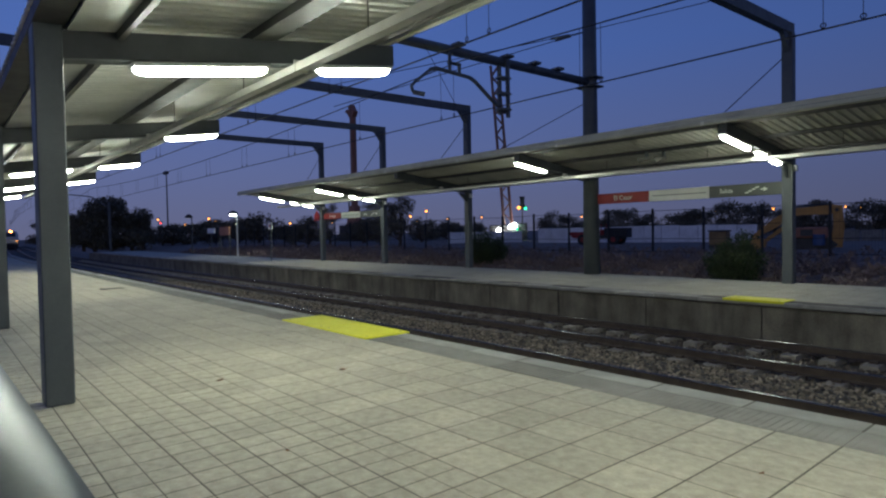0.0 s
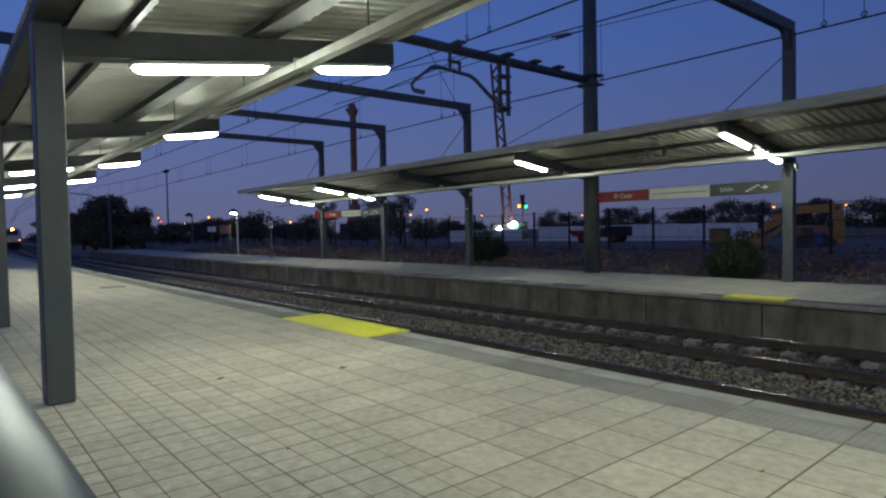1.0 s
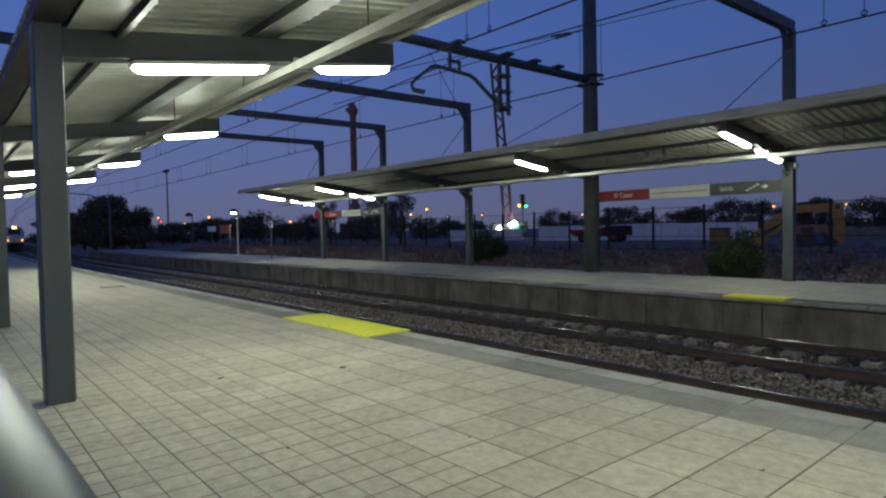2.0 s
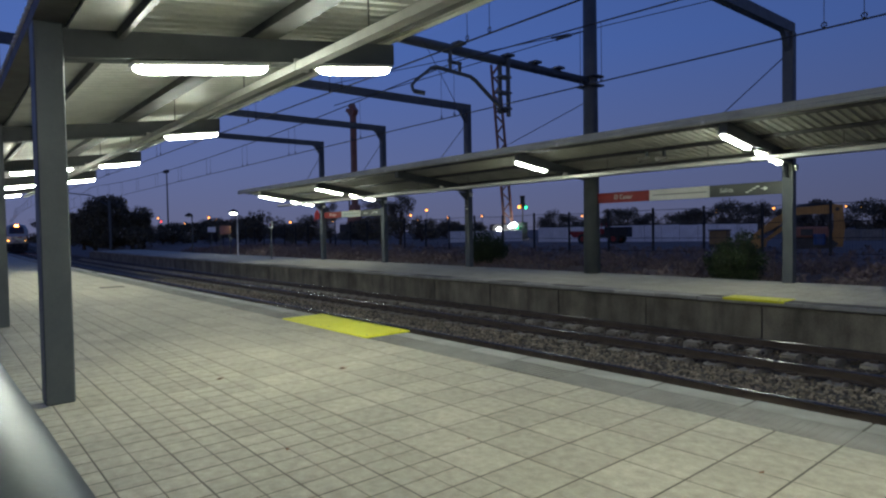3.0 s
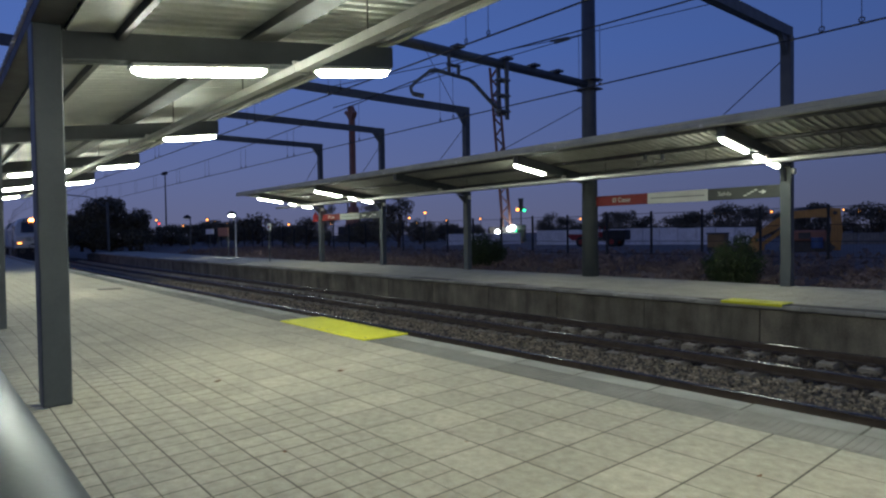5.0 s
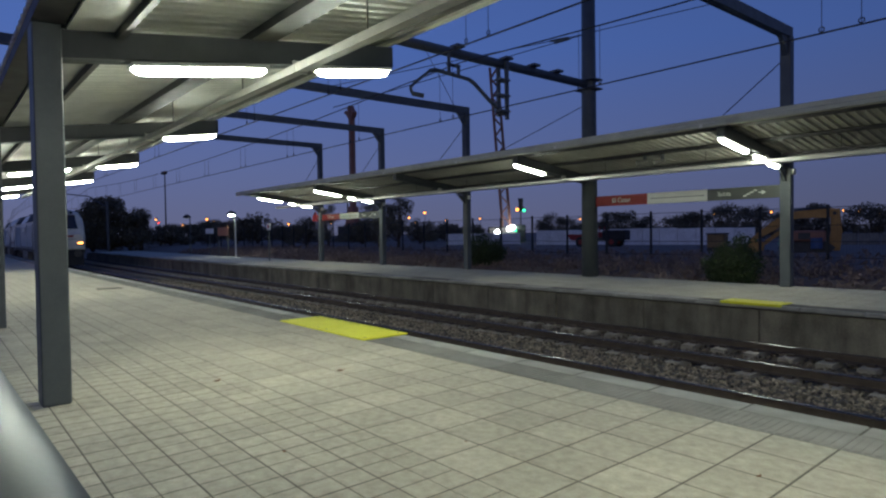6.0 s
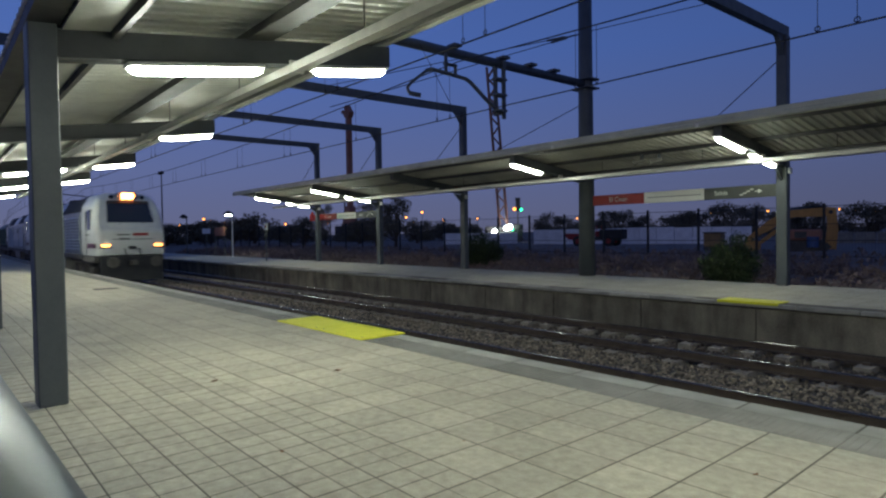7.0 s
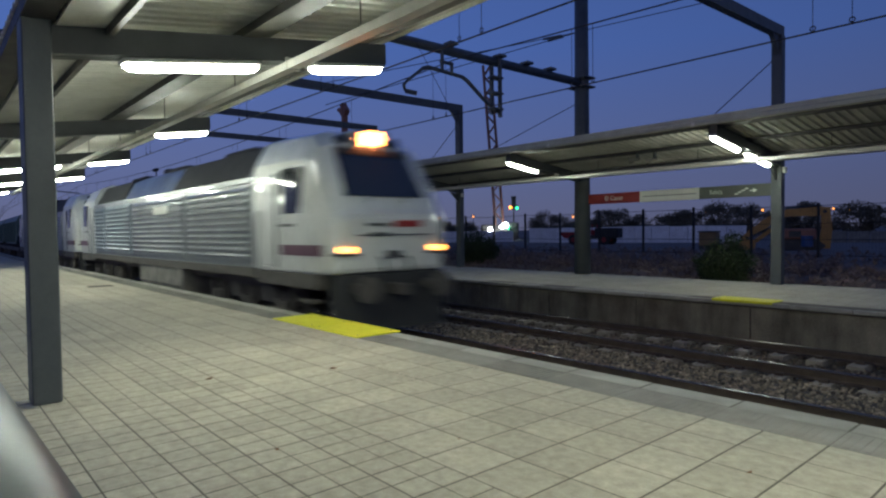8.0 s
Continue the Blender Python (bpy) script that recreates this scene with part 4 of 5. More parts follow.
def motions():
    for ob, back, length in train:
        rows = []
        for i in range(17):
            t = 0.5 * i
            x = head_x(t) + back
            xr = x - length
            y, yr = NEAR_TRACK + track_y(x), NEAR_TRACK + track_y(xr)
            rows.append((t, pose(x, y, RAIL_Z, 0, 0, math.degrees(math.atan2(y - yr, length)))))
        walk(ob, rows)


# ---- things on the platforms ----
def yellow_pad(name_label, x0, x1, y0, y1, n):
    p = thing("crossing_mat", name_label, "mat", group="yellow mats")
    w = (x1 - x0) / n
    for i in range(n):
        a, b = x0 + i * w, x0 + (i + 1) * w
        bm = box(B(), a + 0.006, b - 0.006, y0, y1, 0.0, 0.022, 0.008)
        panel = part("panel", bm, M_YELLOW, p, "bright yellow panel")
        sc = B()
        for sx in (a + 0.12, b - 0.12):
            for sy in (y0 + 0.1, y1 - 0.1):
                rod(sc, (sx, sy, 0.02), (sx, sy, 0.026), 0.014, 8)
        part("screw", sc, M_STAINLESS, panel)
    return p


yellow_pad("bright yellow two-part crossing mat at the platform edge", -9.93, -7.24, 4.63, 5.42, 2)
far_mat = yellow_pad("bright yellow crossing mat at the far platform edge", -5.95, -4.74, 12.62, 13.20, 1)
part("nosing", box(B(), -5.944, -4.746, 12.62, 12.648, -0.03, 0.004, 0.006), M_YELLOW, far_mat, "yellow lip folded over the edge")


def handrail():
    h = thing("handrail", "brushed stainless steel handrail close beside the path", "handrail")
    part("top_rail", rod(B(), (-2.6, -0.038, 1.30), (1.0, 0.030, 1.30), 0.079, 40), M_STAINLESS, h, smooth=True)
    for x in (-2.4, -0.9, 0.8):
        post = part("post", rod(B(), (x, 0.0, 0.0), (x, 0.0, 1.24), 0.025, 16), M_STAINLESS, h, smooth=True)
        part("base_flange", rod(B(), (x, 0.0, 0.0), (x, 0.0, 0.012), 0.06, 16), M_STAINLESS, post)


handrail()


def drain(x, y):
    d = thing("drain_grate", "dark iron drain grate set in the paving", "drain", (x, y, 0))
    part("frame", box(B(), -0.18, 0.18, -0.32, 0.32, 0.0, 0.006), M_RAIL, d)
    for k in range(7):
        part("bar", box(B(), -0.15, 0.15, -0.28 + k * 0.085, -0.24 + k * 0.085, 0.006, 0.012), M_UNDER, d)


drain(-20.08, 4.02)


def leaf(x, y, s, a):
    bm = B()
    pts = [(-1, 0, 0.06), (-0.4, 0.45, 0.25), (0.3, 0.5, 0.10), (1, 0.05, 0.5), (0.35, -0.45, 0.12), (-0.4, -0.4, 0.35)]
    top = [bm.verts.new((p[0] * s, p[1] * s, p[2] * s)) for p in pts]
    c = bm.verts.new((0, 0, 0.02 * s))
    for i in range(6):
        bm.faces.new((c, top[i], top[(i + 1) % 6]))
    ob = solid("fallen_leaf", bm, M_DEADLEAF, "small curled brown leaf lying on the slabs", "leaf", group="fallen leaves")
    ob.modifiers.new("thickness", "SOLIDIFY").thickness = 0.002
    ob.matrix_basis = pose(x, y, 0.004, 0, 0, a)


for l in ((-5.79, 3.41, 0.055, 40), (-6.28, 2.23, 0.04, 100), (-3.89, 1.83, 0.028, 10), (-1.55, 3.79, 0.022, 70), (-3.2, 2.9, 0.014, 30)):
    leaf(*l)


def text_mesh(words, size, material, name, parent, m):
    cu = bpy.data.curves.new(name, "FONT")
    cu.body, cu.size, cu.align_x, cu.align_y, cu.extrude = words, size, "CENTER", "CENTER", 0.002
    tmp = bpy.data.objects.new(name, cu)
    scene.collection.objects.link(tmp)
    dg = bpy.context.evaluated_depsgraph_get()
    me = bpy.data.meshes.new_from_object(tmp.evaluated_get(dg))
    bpy.data.objects.remove(tmp)
    me.materials.clear()
    me.materials.append(material)
    ob = new(name, me)
    ob.parent = parent
    ob.matrix_basis = m
    return ob


def station_sign(x0, x1, y, z, h, words, label):
    """Three panels between two portal posts, facing the tracks (-y)."""
    s = thing("station_sign", label, "sign", group="station signs")
    w = x1 - x0
    cuts = [(x0, x0 + 0.33 * w, M_RED, "red_panel"), (x0 + 0.33 * w, x0 + 0.66 * w, M_SIGNW, "white_panel"), (x0 + 0.66 * w, x1, M_SIGNG, "grey_panel")]
    obs = []
    for a, b, m, n in cuts:
        obs.append(part(n, box(B(), a + 0.004, b - 0.004, y - 0.03, y + 0.03, z, z + h, 0.004), m, s))
    part("rail", box(B(), x0 - 0.2, x1 + 0.2, y + 0.03, y + 0.06, z + 0.05, z + 0.10), M_STEEL, s)
    face = y - 0.033
    def at(x, zz):
        return pose(x, face, zz, 90, 0, 0)
    text_mesh(words, h * 0.62, M_SIGNW, "lettering", obs[0], at(x0 + 0.17 * w, z + h / 2))
    part("line_bar", box(B(), x0 + 0.35 * w, x0 + 0.645 * w, face - 0.002, face + 0.003, z + h * 0.46, z + h * 0.54), M_INK, obs[1], "thin row of unreadable dark print")
    text_mesh("Salida", h * 0.5, M_SIGNW, "lettering", obs[2], at(x0 + 0.745 * w, z + h / 2))
    bm = B()
    px = x0 + 0.835 * w
    for k in range(4):
        box(bm, px + k * 0.09, px + 0.09 + k * 0.09, face - 0.002, face + 0.003, z + h * 0.22 + k * 0.045, z + h * 0.32 + k * 0.045)
    part("stair_mark", bm, M_SIGNW, obs[2], "white stair symbol")
    bm = B()
    box(bm, px + 0.40, px + 0.50, face - 0.002, face + 0.003, z + h * 0.46, z + h * 0.54)
    prism(bm, [(px + 0.48, z + h * 0.32), (px + 0.59, z + h * 0.5), (px + 0.48, z + h * 0.68)], "y", face - 0.002, face + 0.003)
    part("arrow_mark", bm, M_SIGNW, obs[2], "white arrow")
    return s


station_sign(-12.15, -6.40, 17.0, 2.33, 0.33, "El Casar", "long station name sign in red, white and grey")
station_sign(-30.6, -24.85, 17.0, 2.33, 0.33, "El Casar", "long red, white and grey sign further along the platform")


def speaker(x, d):
    s = thing("loudspeaker", "small grey horn loudspeaker under the canopy", "loudspeaker", (x, 17.0 - d, 3.05 + 0.137 * d))
    part("horn", rod(rod(B(), (0.10, -0.04, 0.10), (-0.04, -0.10, 0.07), 0.045, 14), (-0.04, -0.10, 0.07), (-0.17, -0.15, 0.04), 0.05, 14, 0.095), M_TANK, s, "grey horn")
    part("bracket", box(B(), -0.03, 0.03, -0.05, 0.05, 0.12, 0.30), M_STEEL, s)


speaker(-9.15, 1.95)
speaker(-8.72, 1.80)


def lamp_post(x, y, hgt, lit, label):
    p = thing("platform_lamp", label, "street lamp", (x, y, 0), group="platform lamps")
    part("post", rod(B(), (0, 0, 0), (0, 0, hgt), 0.06, 10, 0.045), M_STEEL if not lit else M_SIGNW, p)
    part("arm", rod(B(), (0, 0, hgt - 0.03), (-0.22, -0.12, hgt + 0.08), 0.03, 8), M_STEEL, p)
    hd = part("lantern", rod(rod(B(), (-0.3, -0.15, hgt + 0.02), (-0.3, -0.15, hgt + 0.14), 0.34, 16, 0.30), (-0.3, -0.15, hgt + 0.14), (-0.3, -0.15, hgt + 0.30), 0.30, 16, 0.09), M_LDARK, p, "dark bell-shaped lantern")
    part("lens", rod(B(), (-0.3, -0.15, hgt - 0.05), (-0.3, -0.15, hgt + 0.02), 0.20, 14), M_TUBE if lit else M_SIGNW, hd)


lamp_post(-43.5, 17.0, 3.05, True, "pale platform lamp post with a bell lantern, lit")
lamp_post(-54.2, 17.2, 3.15, False, "grey platform lamp post with a dark bell lantern")


def board_post(x, y, w, z0, z1, m, label, feet=1):
    b = thing("notice_board", label, "sign", (x, y, 0), group="small platform signs")
    part("panel", box(B(), -w / 2, w / 2, -0.03, 0.03, z0, z1, 0.005), m, b)
    if m is M_SIGNW:
        part("mark", box(B(), -w * 0.25, w * 0.2, -0.036, -0.029, z0 + 0.3 * (z1 - z0), z0 + 0.7 * (z1 - z0)), M_RED, b)
    for i in range(feet):
        dx = 0 if feet == 1 else (-w / 2 + 0.06 + (w - 0.12) * i)
        part("post", rod(B(), (dx, 0.0, 0), (dx, 0.0, z1 if feet > 1 else z0), 0.035, 8), M_STEEL, b)


board_post(-34.2, 15.39, 0.44, 1.85, 2.25, M_SIGNW, "small white sign with a red mark on a thin post")
board_post(-46.1, 17.05, 2.1, 1.55, 2.19, M_RIG, "brown notice board on two posts", 2)
board_post(-49.3, 17.15, 1.7, 1.74, 2.14, M_HOARD, "pale blue-white sign on a thin post")

# triangular red warning board hung past the sign
bm = prism(B(), [(-31.75, 2.3), (-31.2, 2.3), (-31.2, 2.6), (-31.48, 2.85), (-31.75, 2.6)], "y", 16.97, 17.03)
ws = solid("warning_board", bm, M_RED, "red pentagonal board fixed to a portal post", "sign")


# ---- behind the far platform ----
def clump(bm, c, r, n, size, rnd, squash=0.8):
    """Small leaf blades scattered in a ball round c."""
    for _ in range(n):
        d = Vector((rnd.gauss(0, 1), rnd.gauss(0, 1), rnd.gauss(0, 1))).normalized() * (r * rnd.random() ** 0.45)
        p = Vector(c) + Vector((d.x, d.y, d.z * squash))
        a = Vector((rnd.gauss(0, 1), rnd.gauss(0, 1), rnd.gauss(0, 1))).normalized()
        b = a.cross(Vector((rnd.gauss(0, 1), rnd.gauss(0, 1), rnd.gauss(0, 1)))).normalized()
        s = size * rnd.uniform(0.6, 1.4)
        v = [bm.verts.new(p + a * s), bm.verts.new(p + b * s * 0.45), bm.verts.new(p - a * s), bm.verts.new(p - b * s * 0.45)]
        bm.faces.new(v)


def tree(x, y, z, h, w, seed, leafmat, n=2600, label="dark broad-crowned tree beyond the platform", size=None, name="tree", low=0.12):
    rnd = random.Random(seed)
    t = thing(name, label, name, (x, y, z), group="trees and bushes")
    bm = B()
    limbs = []
    rod(bm, (0, 0, -0.2), (0.03 * w, 0, h * low + 0.1), 0.04 * w + 0.02, 8, 0.03 * w + 0.015)
    for k in range(11):
        a = k * 2.4 + rnd.uniform(-0.4, 0.4)
        u = rnd.random()
        rr = w * 0.5 * (0.25 + 0.65 * (1 - u * u)) * rnd.uniform(0.7, 1.05)
        tip = (rr * math.cos(a), rr * math.sin(a), h * (low + 0.08 + (0.82 - low) * u))
        rod(bm, (0.03 * w, 0, h * low), tip, 0.016 * w + 0.008, 6, 0.005 * w + 0.003)
        limbs.append(tip)
    part("trunk", bm, M_BARK, t)
    bm = B()
    centres = limbs + [(rnd.uniform(-0.28, 0.28) * w, rnd.uniform(-0.28, 0.28) * w, h * rnd.uniform(low + 0.05, 0.85)) for _ in range(12)]
    for c in centres:
        clump(bm, c, w * rnd.uniform(0.12, 0.22), n // len(centres), size or w * 0.022, rnd, 0.8 * min(1.0, 1.3 * h / w))
    part("crown", bm, leafmat, t, "crown of small dark leaves")
    return t


def bush(x, y, h, w, seed):
    """A dome of leafy shoots that reaches the ground, with a ragged top."""
    rnd = random.Random(seed)
    t = thing("bush", "low green bush growing behind the platform", "bush", (x, y, ground_z(x, y)), group="trees and bushes")
    stems, leaves = B(), B()
    for k in range(70):
        a, u = rnd.uniform(0, math.tau), math.sqrt(rnd.random())
        r = 0.5 * w * u
        top = h * (1.0 - 0.55 * u * u) * rnd.uniform(0.75, 1.12)
        tip = Vector((r * math.cos(a), r * math.sin(a), top))
        foot = Vector((0.5 * tip.x, 0.5 * tip.y, -0.05))
        rod(stems, foot, tip, 0.012, 5, 0.004)
        for m in range(5):
            clump(leaves, foot.lerp(tip, 0.15 + 0.19 * m), 0.13 * w, 34, 0.045, rnd, 0.9)
    part("stems", stems, M_BARK, t)
    part("foliage", leaves, M_LEAF, t, "small dark green leaves")


bush(-8.25, 18.4, 1.62, 1.7, 11)
bush(-20.0, 19.4, 1.5, 2.1, 12)


def polar(bearing, dist):
    a = radians(bearing)
    return math.sin(a) * dist, math.cos(a) * dist


for i, (b, d, h, w) in enumerate(((-78.6, 84, 6.3, 8.0), (-77.1, 85, 5.6, 6.4), (-79.8, 83, 5.4, 6.0), (-80.6, 84, 4.6, 5.0), (-76.2, 86, 4.4, 4.6), (-82.5, 110, 4.0, 8.0), (-72.2, 105, 3.3, 8), (-68.6, 100, 4.2, 7), (-57.4, 75, 3.2, 6), (-47.6, 95, 2.8, 7), (-36.0, 100, 3.4, 7), (-29.4, 95, 3.2, 7), (-20.3, 90, 3.6, 6), (-74.0, 95, 3.2, 7.0), (-70.5, 110, 4.0, 8), (-66.8, 95, 4.6, 9), (-64.2, 100, 3.4, 7),
                                  (-54.0, 52, 5.3, 4.0), (-55.8, 56, 4.8, 4.8), (-62.5, 70, 3.2, 5), (-52.0, 70, 3.0, 4.5), (-49.6, 90, 3.2, 6), (-39.8, 95, 4.1, 5.5), (-38.2, 100, 3.6, 5), (-33.5, 85, 4.3, 6),
                                  (-31.5, 88, 3.4, 5), (-27.6, 80, 3.8, 6), (-24.6, 78, 4.4, 5.5), (-22.6, 82, 4.2, 5), (-18.3, 90, 5.0, 6), (-14.6, 85, 4.0, 7), (-60.5, 62, 4.6, 3.2))):
    x, y = polar(b, d)
    tree(x, y, 0.2, h, w, 40 + i, M_LEAF2, 9000 if i < 3 else 4200, low=0.03 if i < 3 else 0.12)


def scrub():
    rnd = random.Random(21)
    bm = B()
    for _ in range(6500):
        x = rnd.uniform(-62, 8)
        y = 17.55 + abs(rnd.gauss(0, 4.2))
        k = 0.55 + 0.9 * abs(noise.noise((x * 0.35, y * 0.35, 3)))
        r = rnd.uniform(0.16, 0.42) * k * (0.6 if y < 18.0 else 1.0)
        clump(bm, (x, y, ground_z(x, y) + r * 0.35), r, 13, 0.05 + 0.09 * r, rnd, 0.9)
    solid("dry_scrub", bm, M_SCRUB, "brown dry scrub and grass behind the far platform", "scrub", kind="stuff")


scrub()

FENCE_Y = 24.8


def fence():
    f = thing("boundary_fence", "dark steel mesh fence on tall posts beside the building site", "fence", kind="structure")
    x = 4.0
    k = 0
    while x > -75:
        y = FENCE_Y + track_y(x)
        z = ground_z(x, y)
        part("post", box(B(), x - 0.04, x + 0.04, y - 0.04, y + 0.04, z - 0.05, z + 2.05), M_LDARK, f)
        bm = B()
        for zz in (0.12, 0.7, 1.3, 1.95):
            rod(bm, (x, y, z + zz), (x - 2.35, y, ground_z(x - 2.35, y) + zz), 0.012, 4)
        for i in range(1, 24):
            xx = x - i * 2.35 / 24
            rod(bm, (xx, y, z + 0.1), (xx, y, z + 1.97), 0.003, 3)
        part("mesh_panel", bm, M_LDARK, f, "thin wire mesh panel")
        x -= 2.35


fence()


def hoarding():
    h = thing("site_hoarding", "long white panel hoarding round the building site", "hoarding", kind="structure")
    rnd = random.Random(4)
    a = Vector((*polar(-41.0, 56), 0))
    b = Vector((*polar(-22.5, 50), 0))
    n = 13
    ang = math.degrees(math.atan2(b.y - a.y, b.x - a.x))
    w = (b - a).length / n
    me = mesh_of("panel", box(B(), -w / 2 + 0.02, w / 2 - 0.02, -0.04, 0.04, 0, 1, 0.01), M_HOARD)
    low = mesh_of("panel", box(B(), -0.62, 0.62, -0.04, 0.04, 0, 1.15, 0.01), M_TANK)
    for i in range(n):
        p = a.lerp(b, (i + 0.5) / n)
        o = new("panel", me)
        o.parent = h
        o.matrix_basis = Matrix.Translation((p.x, p.y, 0.1)) @ pose(0, 0, 0, 0, 0, ang) @ Matrix.Diagonal((1, 1, 1.58 + rnd.uniform(-0.05, 0.05), 1))
    c, d = Vector((*polar(-19.5, 52), 0)), Vector((*polar(-12.5, 50), 0))
    for i in range(5):
        p = c.lerp(d, (i + 0.5) / 5)
        o = new("panel", low)
        o.parent = h
        o.matrix_basis = Matrix.Translation((p.x, p.y, 0.0)) @ pose(0, 0, 0, 0, 0, math.degrees(math.atan2(d.y - c.y, d.x - c.x)))
    a2, b2 = Vector((*polar(-49.5, 60), 0)), Vector((*polar(-42.5, 62), 0))
    ang = math.degrees(math.atan2(b2.y - a2.y, b2.x - a2.x))
    for i in range(4):
        p = a2.lerp(b2, (i + 0.5) / 4)
        o = new("panel", me)
        o.parent = h
        o.matrix_basis = Matrix.Translation((p.x, p.y, 0.1)) @ pose(0, 0, 0, 0, 0, ang) @ Matrix.Diagonal(((b2 - a2).length / 4 / w, 1, 1.35, 1))


hoarding()


def excavator():
    x, y = polar(-18.7, 34.0)
    e = thing("excavator", "worn orange excavator parked with its long arm folded over", "excavator", (x, y, ground_z(x, y)), rz=18)
    for s in (-0.75, 0.75):
        tr = part("track", prism(B(), [(-1.0, 0.0), (0.85, 0.0), (1.1, 0.25), (0.85, 0.48), (-1.0, 0.48), (-1.25, 0.25)], "y", s - 0.2, s + 0.2), M_UNDER, e, "dark crawler track")
        for k in range(4):
            part("roller", rod(B(), (-0.85 + 0.52 * k, s - 0.22, 0.22), (-0.85 + 0.52 * k, s + 0.22, 0.22), 0.15, 10), M_UNDER, tr)
    part("chassis", box(B(), -0.75, 0.6, -0.6, 0.6, 0.3, 0.6), M_UNDER, e)
    body = part("engine_cover", box(B(), -0.66, 0.72, -0.8, 0.8, 0.55, 1.06, 0.07), M_RIG, e, "rust-red engine cover")
    part("grille", box(B(), -0.4, 0.1, -0.815, -0.79, 0.65, 0.95), M_UNDER, body)
    part("exhaust", rod(B(), (-0.35, 0.2, 1.05), (-0.35, 0.2, 1.32), 0.05, 8), M_UNDER, body)
    part("drum", rod(B(), (0.35, -0.98, 0.22), (0.35, -0.98, 0.72), 0.24, 16), M_BLUE, e, "blue drum")
    top = part("boom", prism(B(), [(-0.98, 1.70), (-0.80, 1.97), (0.10, 2.03), (0.95, 2.10), (1.24, 2.05), (1.20, 1.78), (0.85, 1.66), (-0.30, 1.66), (-0.80, 1.60)], "y", -0.15, 0.2), M_DIGGER, e, "level orange boom")
    part("ram", rod(B(), (-0.6, 0.03, 2.06), (0.9, 0.03, 2.16), 0.045, 8), M_STAINLESS, top)
    sup = part("support", prism(B(), [(0.78, 0.1), (1.28, 0.1), (1.36, 1.0), (1.27, 2.08), (0.88, 2.02), (0.92, 1.1)], "y", -0.3, 0.3), M_DIGGER, e, "upright orange arm")
    part("pin", rod(B(), (1.06, -0.36, 1.86), (1.06, 0.36, 1.86), 0.09, 12), M_UNDER, sup)
    dip = part("dipper", prism(B(), [(-0.80, 1.97), (-0.72, 1.66), (-1.40, 1.08), (-2.40, 0.55), (-2.52, 0.66), (-1.55, 1.50)], "y", -0.14, 0.18), M_DIGGER, top)
    part("pin", rod(B(), (-0.86, -0.2, 1.80), (-0.86, 0.24, 1.80), 0.07, 12), M_UNDER, dip)
    part("link", prism(B(), [(-1.2, 1.1), (-1.1, 0.96), (-1.80, 0.38), (-1.95, 0.5)], "y", -0.06, 0.1), M_DIGGER, e)
    part("bucket", prism(B(), [(-1.85, 0.48), (-2.45, 0.66), (-2.62, 0.25), (-2.3, 0.02), (-1.9, 0.1)], "y", -0.35, 0.4), M_DIGGER, e)


excavator()


def generator():
    x, y = polar(-25.4, 36.0)
    g = thing("site_generator", "yellow-orange site generator with a dark roof", "generator", (x, y, ground_z(x, y)), rz=10)
    part("body", box(B(), -0.45, 0.45, -0.4, 0.4, 0.2, 0.9, 0.04), M_OCHRE, g)
    part("roof", box(B(), -0.5, 0.5, -0.45, 0.45, 0.9, 0.98, 0.03), M_UNDER, g)
    part("skid", box(B(), -0.45, 0.45, -0.35, 0.35, 0.0, 0.2), M_UNDER, g)


generator()


def dumper():
    x, y = polar(-35.3, 46.0)
    d = thing("site_dumper", "small red site dumper with black wheels", "dumper", (x, y, ground_z(x, y)), rz=15)
    part("skip", prism(B(), [(-2.3, 0.95), (-1.9, 0.5), (-0.7, 0.4), (-0.3, 0.9)], "y", -0.75, 0.75), M_RED, d, "red tipping skip")
    part("chassis", box(B(), -1.6, 1.6, -0.4, 0.4, 0.45, 0.7), M_UNDER, d)
    part("engine_cover", box(B(), 0.4, 2.1, -0.6, 0.6, 0.5, 1.22, 0.06), M_LDARK, d)
    part("seat", box(B(), 0.0, 0.5, -0.3, 0.3, 0.7, 1.1, 0.04), M_RED, d)
    part("roll_bar", rod(rod(B(), (0.2, -0.5, 0.7), (0.2, -0.5, 1.5), 0.04, 6), (0.2, 0.5, 0.7), (0.2, 0.5, 1.5), 0.04, 6), M_RED, d)
    for wx in (-1.1, 1.2):
        for s in (-0.75, 0.75):
            wh = part("wheel", rod(B(), (wx, s - 0.16, 0.38), (wx, s + 0.16, 0.38), 0.38, 16), M_RUBBER, d)
            part("rim", rod(B(), (wx, s - 0.17, 0.38), (wx, s + 0.17, 0.38), 0.18, 12), M_RED, wh)


dumper()


def lattice(bm, h, w0, w1, n, r):
    for sx in (-1, 1):
        for sy in (-1, 1):
            beam(bm, (sx * w0, sy * w0, 0), (sx * w1, sy * w1, h), r * 2, r * 2)
    for k in range(n):
        a, b = k / n, (k + 1) / n
        for sy in (-1, 1):
            wa, wb = w0 + (w1 - w0) * a, w0 + (w1 - w0) * b
            s = 1 if k % 2 else -1
            beam(bm, (-s * wa, sy * wa, a * h), (s * wb, sy * wb, b * h), r, r)
            beam(bm, (sy * wa, -s * wa, a * h), (sy * wb, s * wb, b * h), r, r)


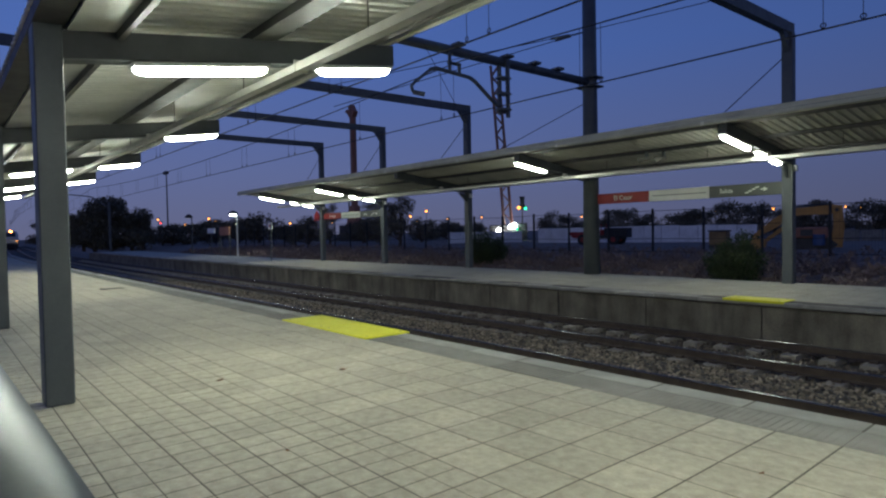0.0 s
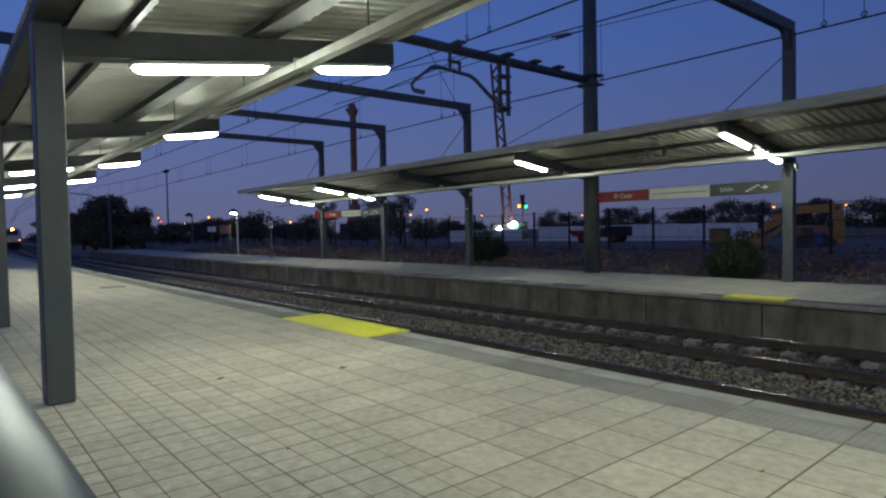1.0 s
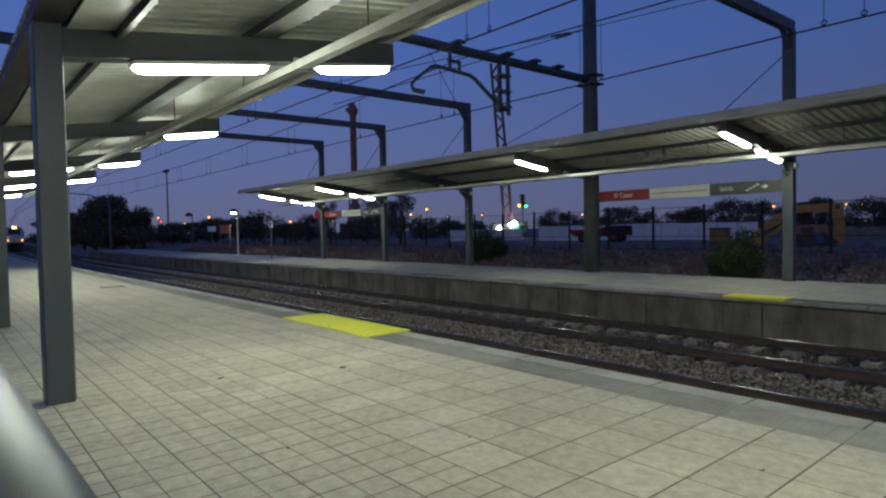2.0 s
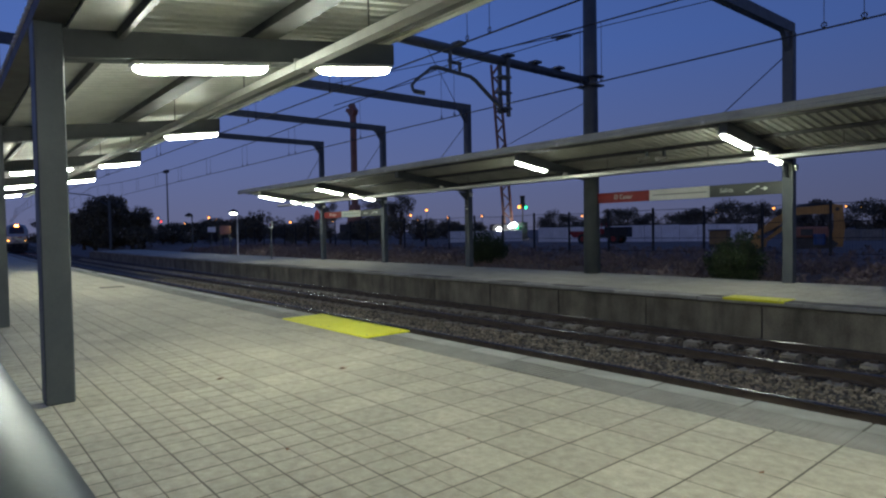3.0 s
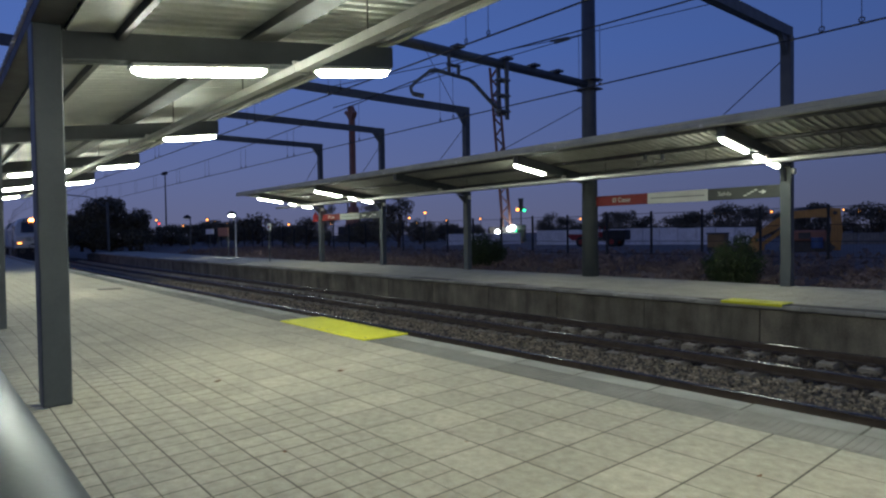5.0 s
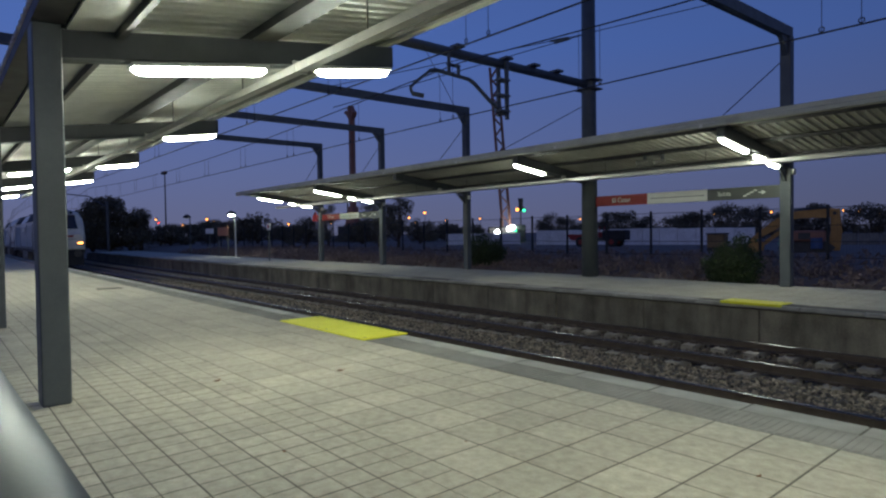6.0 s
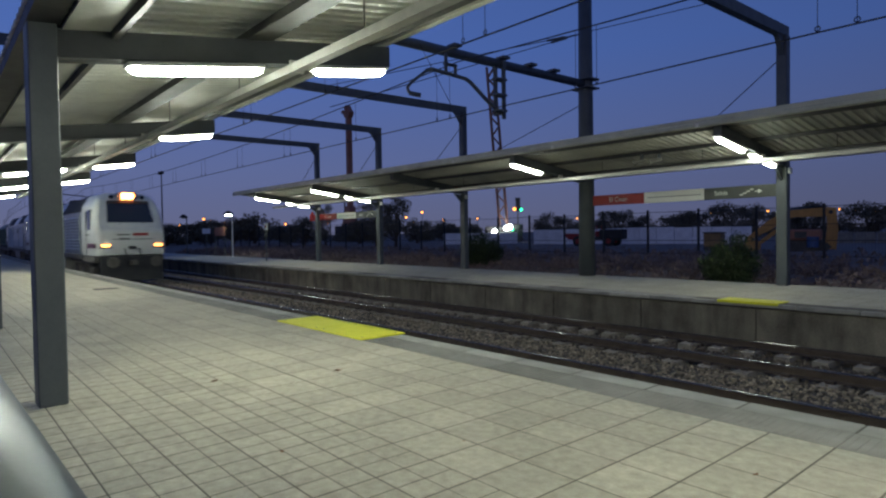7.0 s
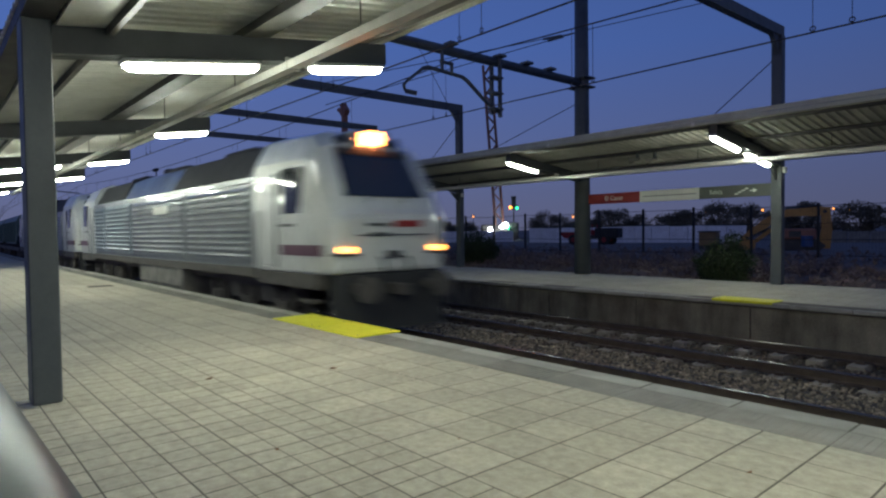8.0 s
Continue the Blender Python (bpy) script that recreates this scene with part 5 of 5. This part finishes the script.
def drilling_rig():
    x, y = polar(-44.0, 72)
    g = thing("drilling_rig", "tall leaning lattice drilling rig with work lamps at its foot", "drilling rig", (x, y, 0.3), rz=44)
    lean = Matrix.Shear("XY", 4, (0, 0))
    lean[0][2], lean[0][3] = -0.071, 0.40
    bm = B()
    lattice(bm, 20.5, 0.46, 0.42, 18, 0.11)
    bmesh.ops.transform(bm, matrix=lean, verts=bm.verts)
    part("lattice_mast", bm, M_RIG, g, "rusty red lattice mast")
    bm = B()
    for s in (-0.30, 0.30):
        rod(bm, (s, -0.7, 1.5), (s, -0.7, 19.5), 0.035, 6)
    bmesh.ops.transform(bm, matrix=lean, verts=bm.verts)
    part("hoist_rope", bm, M_TANK, g, "grey hoist ropes")
    part("rig_body", box(B(), -1.9, 1.5, -1.1, 1.5, 0.7, 1.9, 0.1), M_UNDER, g)
    part("cab", box(B(), 1.3, 2.5, -1.2, 0.2, 0.7, 2.1, 0.08), M_SIGNG, g)
    for s in (-1.1, 1.1):
        part("crawler", prism(B(), [(-2.4, 0), (2.2, 0), (2.6, 0.4), (2.2, 0.8), (-2.4, 0.8), (-2.8, 0.4)], "y", s - 0.35, s + 0.35), M_UNDER, g)
    for dx, dz, r in ((-0.80, 1.29, 0.26), (0.55, 1.62, 0.26), (0.95, 1.80, 0.30)):
        part("work_lamp", rod(B(), (dx, -1.75, dz), (dx, -1.2, dz), r, 12), M_WHITEL, g, "glaring white work lamp")
    part("green_lamp", rod(B(), (1.30, -1.75, 1.45), (1.30, -1.2, 1.45), 0.14, 10), M_GREENL, g)
    pole = part("signal_pole", rod(B(), (1.95, -0.3, 0.8), (1.95, -0.3, 5.2), 0.07, 8), M_UNDER, g)
    part("signal_head", prism(B(), [(1.65, 5.2), (1.75, 4.3), (1.4, 3.7), (2.6, 3.7), (2.2, 4.3), (2.25, 5.2)], "y", -0.4, 0.0), M_LDARK, pole)
    part("green_lamp", rod(B(), (2.34, -0.55, 3.80), (2.34, -0.4, 3.80), 0.16, 10), M_GREENL, pole)
    part("amber_lamp", rod(B(), (1.56, -0.55, 3.88), (1.56, -0.4, 3.88), 0.18, 10), M_ORANGE, pole)


drilling_rig()


def pile_rig():
    x, y = polar(-58.15, 92)
    g = thing("piling_rig", "tall rust-orange piling mast standing beyond the platform", "piling rig", (x, y, 0.2))
    part("mast", box(B(), -0.42, 0.42, -0.36, 0.36, 0.6, 18.9, 0.08), M_RIG, g)
    part("head", prism(B(), [(-1.5, 19.6), (-0.9, 19.3), (-0.45, 18.7), (0.5, 18.7), (0.9, 19.4), (0.3, 20.0), (-0.1, 20.6), (-0.7, 20.2), (-0.4, 19.8), (-1.2, 20.0)], "y", -0.4, 0.4), M_RIG, g)
    part("base", box(B(), -2.0, 2.6, -1.6, 1.6, 0.0, 2.6, 0.1), M_UNDER, g)
    part("side_pipe", rod(B(), (-0.9, -0.4, 1), (-0.9, -0.4, 10), 0.12, 8), M_UNDER, g)
    part("foot_brace", prism(B(), [(-2.4, 0.6), (-0.6, 5.5), (0.6, 5.5), (1.5, 0.6)], "y", -0.5, 0.5), M_RIG, g)


pile_rig()


def flood_mast():
    x, y = polar(-74.3, 120)
    m = thing("floodlight_mast", "slim tall floodlight mast on the skyline, unlit", "floodlight mast", (x, y, -0.2))
    part("pole", rod(B(), (0, 0, 0), (0, 0, 13.2), 0.16, 8, 0.10), M_STEEL, m)
    for dx in (-0.8, 0.1, 0.6):
        part("floodlight", box(B(), dx - 0.3, dx + 0.3, -0.3, 0.2, 13.0, 13.5, 0.04), M_LDARK, m)


flood_mast()


def far_mast():
    x, y = polar(-78.7, 80)
    m = thing("catenary_mast", "catenary mast with a bracket arm down the line", "catenary mast", (x, y, -1.0))
    at = lambda b, e: Vector((*polar(b, 80), 1.5 + 80 * math.tan(radians(e)))) - Vector((x, y, -1.0))
    p0, p1, p2 = at(-79.02, 2.73), at(-80.01, 3.41), at(-81.9, 3.60)
    part("pole", box(B(), -0.12, 0.12, -0.12, 0.12, 0, p0.z + 0.4), M_GALV, m)
    part("bracket_arm", rod(rod(rod(B(), (0, 0, p0.z - 0.1), p0, 0.07, 8), p0, p1, 0.07, 8), p1, p2, 0.06, 8), M_GALV, m)
    part("footing", box(B(), -0.4, 0.4, -0.4, 0.4, -0.2, 0.12), M_CONC, m)


far_mast()


# sodium street lamps far off, each on its own pole
def street_lamp(b, d, elev, r=0.34, material=None):
    x, y = polar(b, d)
    z = 1.5 + d * math.tan(radians(elev))
    s = thing("street_lamp", "distant street lamp glowing orange on a slim pole", "street lamp", (x, y, 0.2), group="distant street lamps")
    part("pole", rod(B(), (0, 0, 0), (0, 0, z), 0.09, 6, 0.06), M_LDARK, s)
    head = part("head", box(B(), -0.5, 0.5, -0.25, 0.25, z, z + 0.18, 0.04), M_LDARK, s)
    bm = B()
    bmesh.ops.create_icosphere(bm, subdivisions=2, radius=0.56 * r * d / 150, matrix=Matrix.Translation((0, -0.1, z - 0.2)))
    part("lamp_glass", bm, material or M_ORANGE, head, "glowing lamp glass")


for i, row in enumerate((
        (-70.98, 150, 1.54, 0.42, M_ORANGE),
        (-70.43, 190, 1.34, 0.30, M_ORANGE),
        (-69.30, 150, 1.18, 0.30, M_ORANGE),
        (-66.59, 170, 1.31, 0.30, M_ORANGE),
        (-64.02, 150, 1.03, 0.42, M_ORANGE),
        (-60.87, 170, 1.05, 0.30, M_ORANGE),
        (-60.20, 170, 1.09, 0.30, M_ORANGE),
        (-52.93, 170, 1.54, 0.42, M_ORANGE),
        (-52.25, 190, 1.05, 0.30, M_ORANGE),
        (-51.43, 170, 2.00, 0.50, M_ORANGE),
        (-49.42, 150, 1.22, 0.30, M_ORANGE),
        (-46.22, 150, 1.33, 0.30, M_ORANGE),
        (-36.99, 170, 1.17, 0.30, M_ORANGE),
        (-26.67, 150, 1.10, 0.30, M_ORANGE),
        (-25.64, 170, 1.31, 0.42, M_ORANGE),
        (-21.32, 170, 1.43, 0.42, M_ORANGE),
        (-16.32, 190, 1.41, 0.30, M_ORANGE),
        (-15.26, 150, 1.33, 0.42, M_ORANGE),
        (-13.98, 190, 1.16, 0.30, M_ORANGE),
        (-75.04, 170, 1.51, 0.30, M_ORANGE),
        (-74.83, 170, 1.22, 0.30, M_REDL),
        (-80.74, 190, 1.34, 0.30, M_ORANGE),
        (-72.92, 150, 1.01, 0.30, M_ORANGE),
        )):
    street_lamp(*row)


motions()
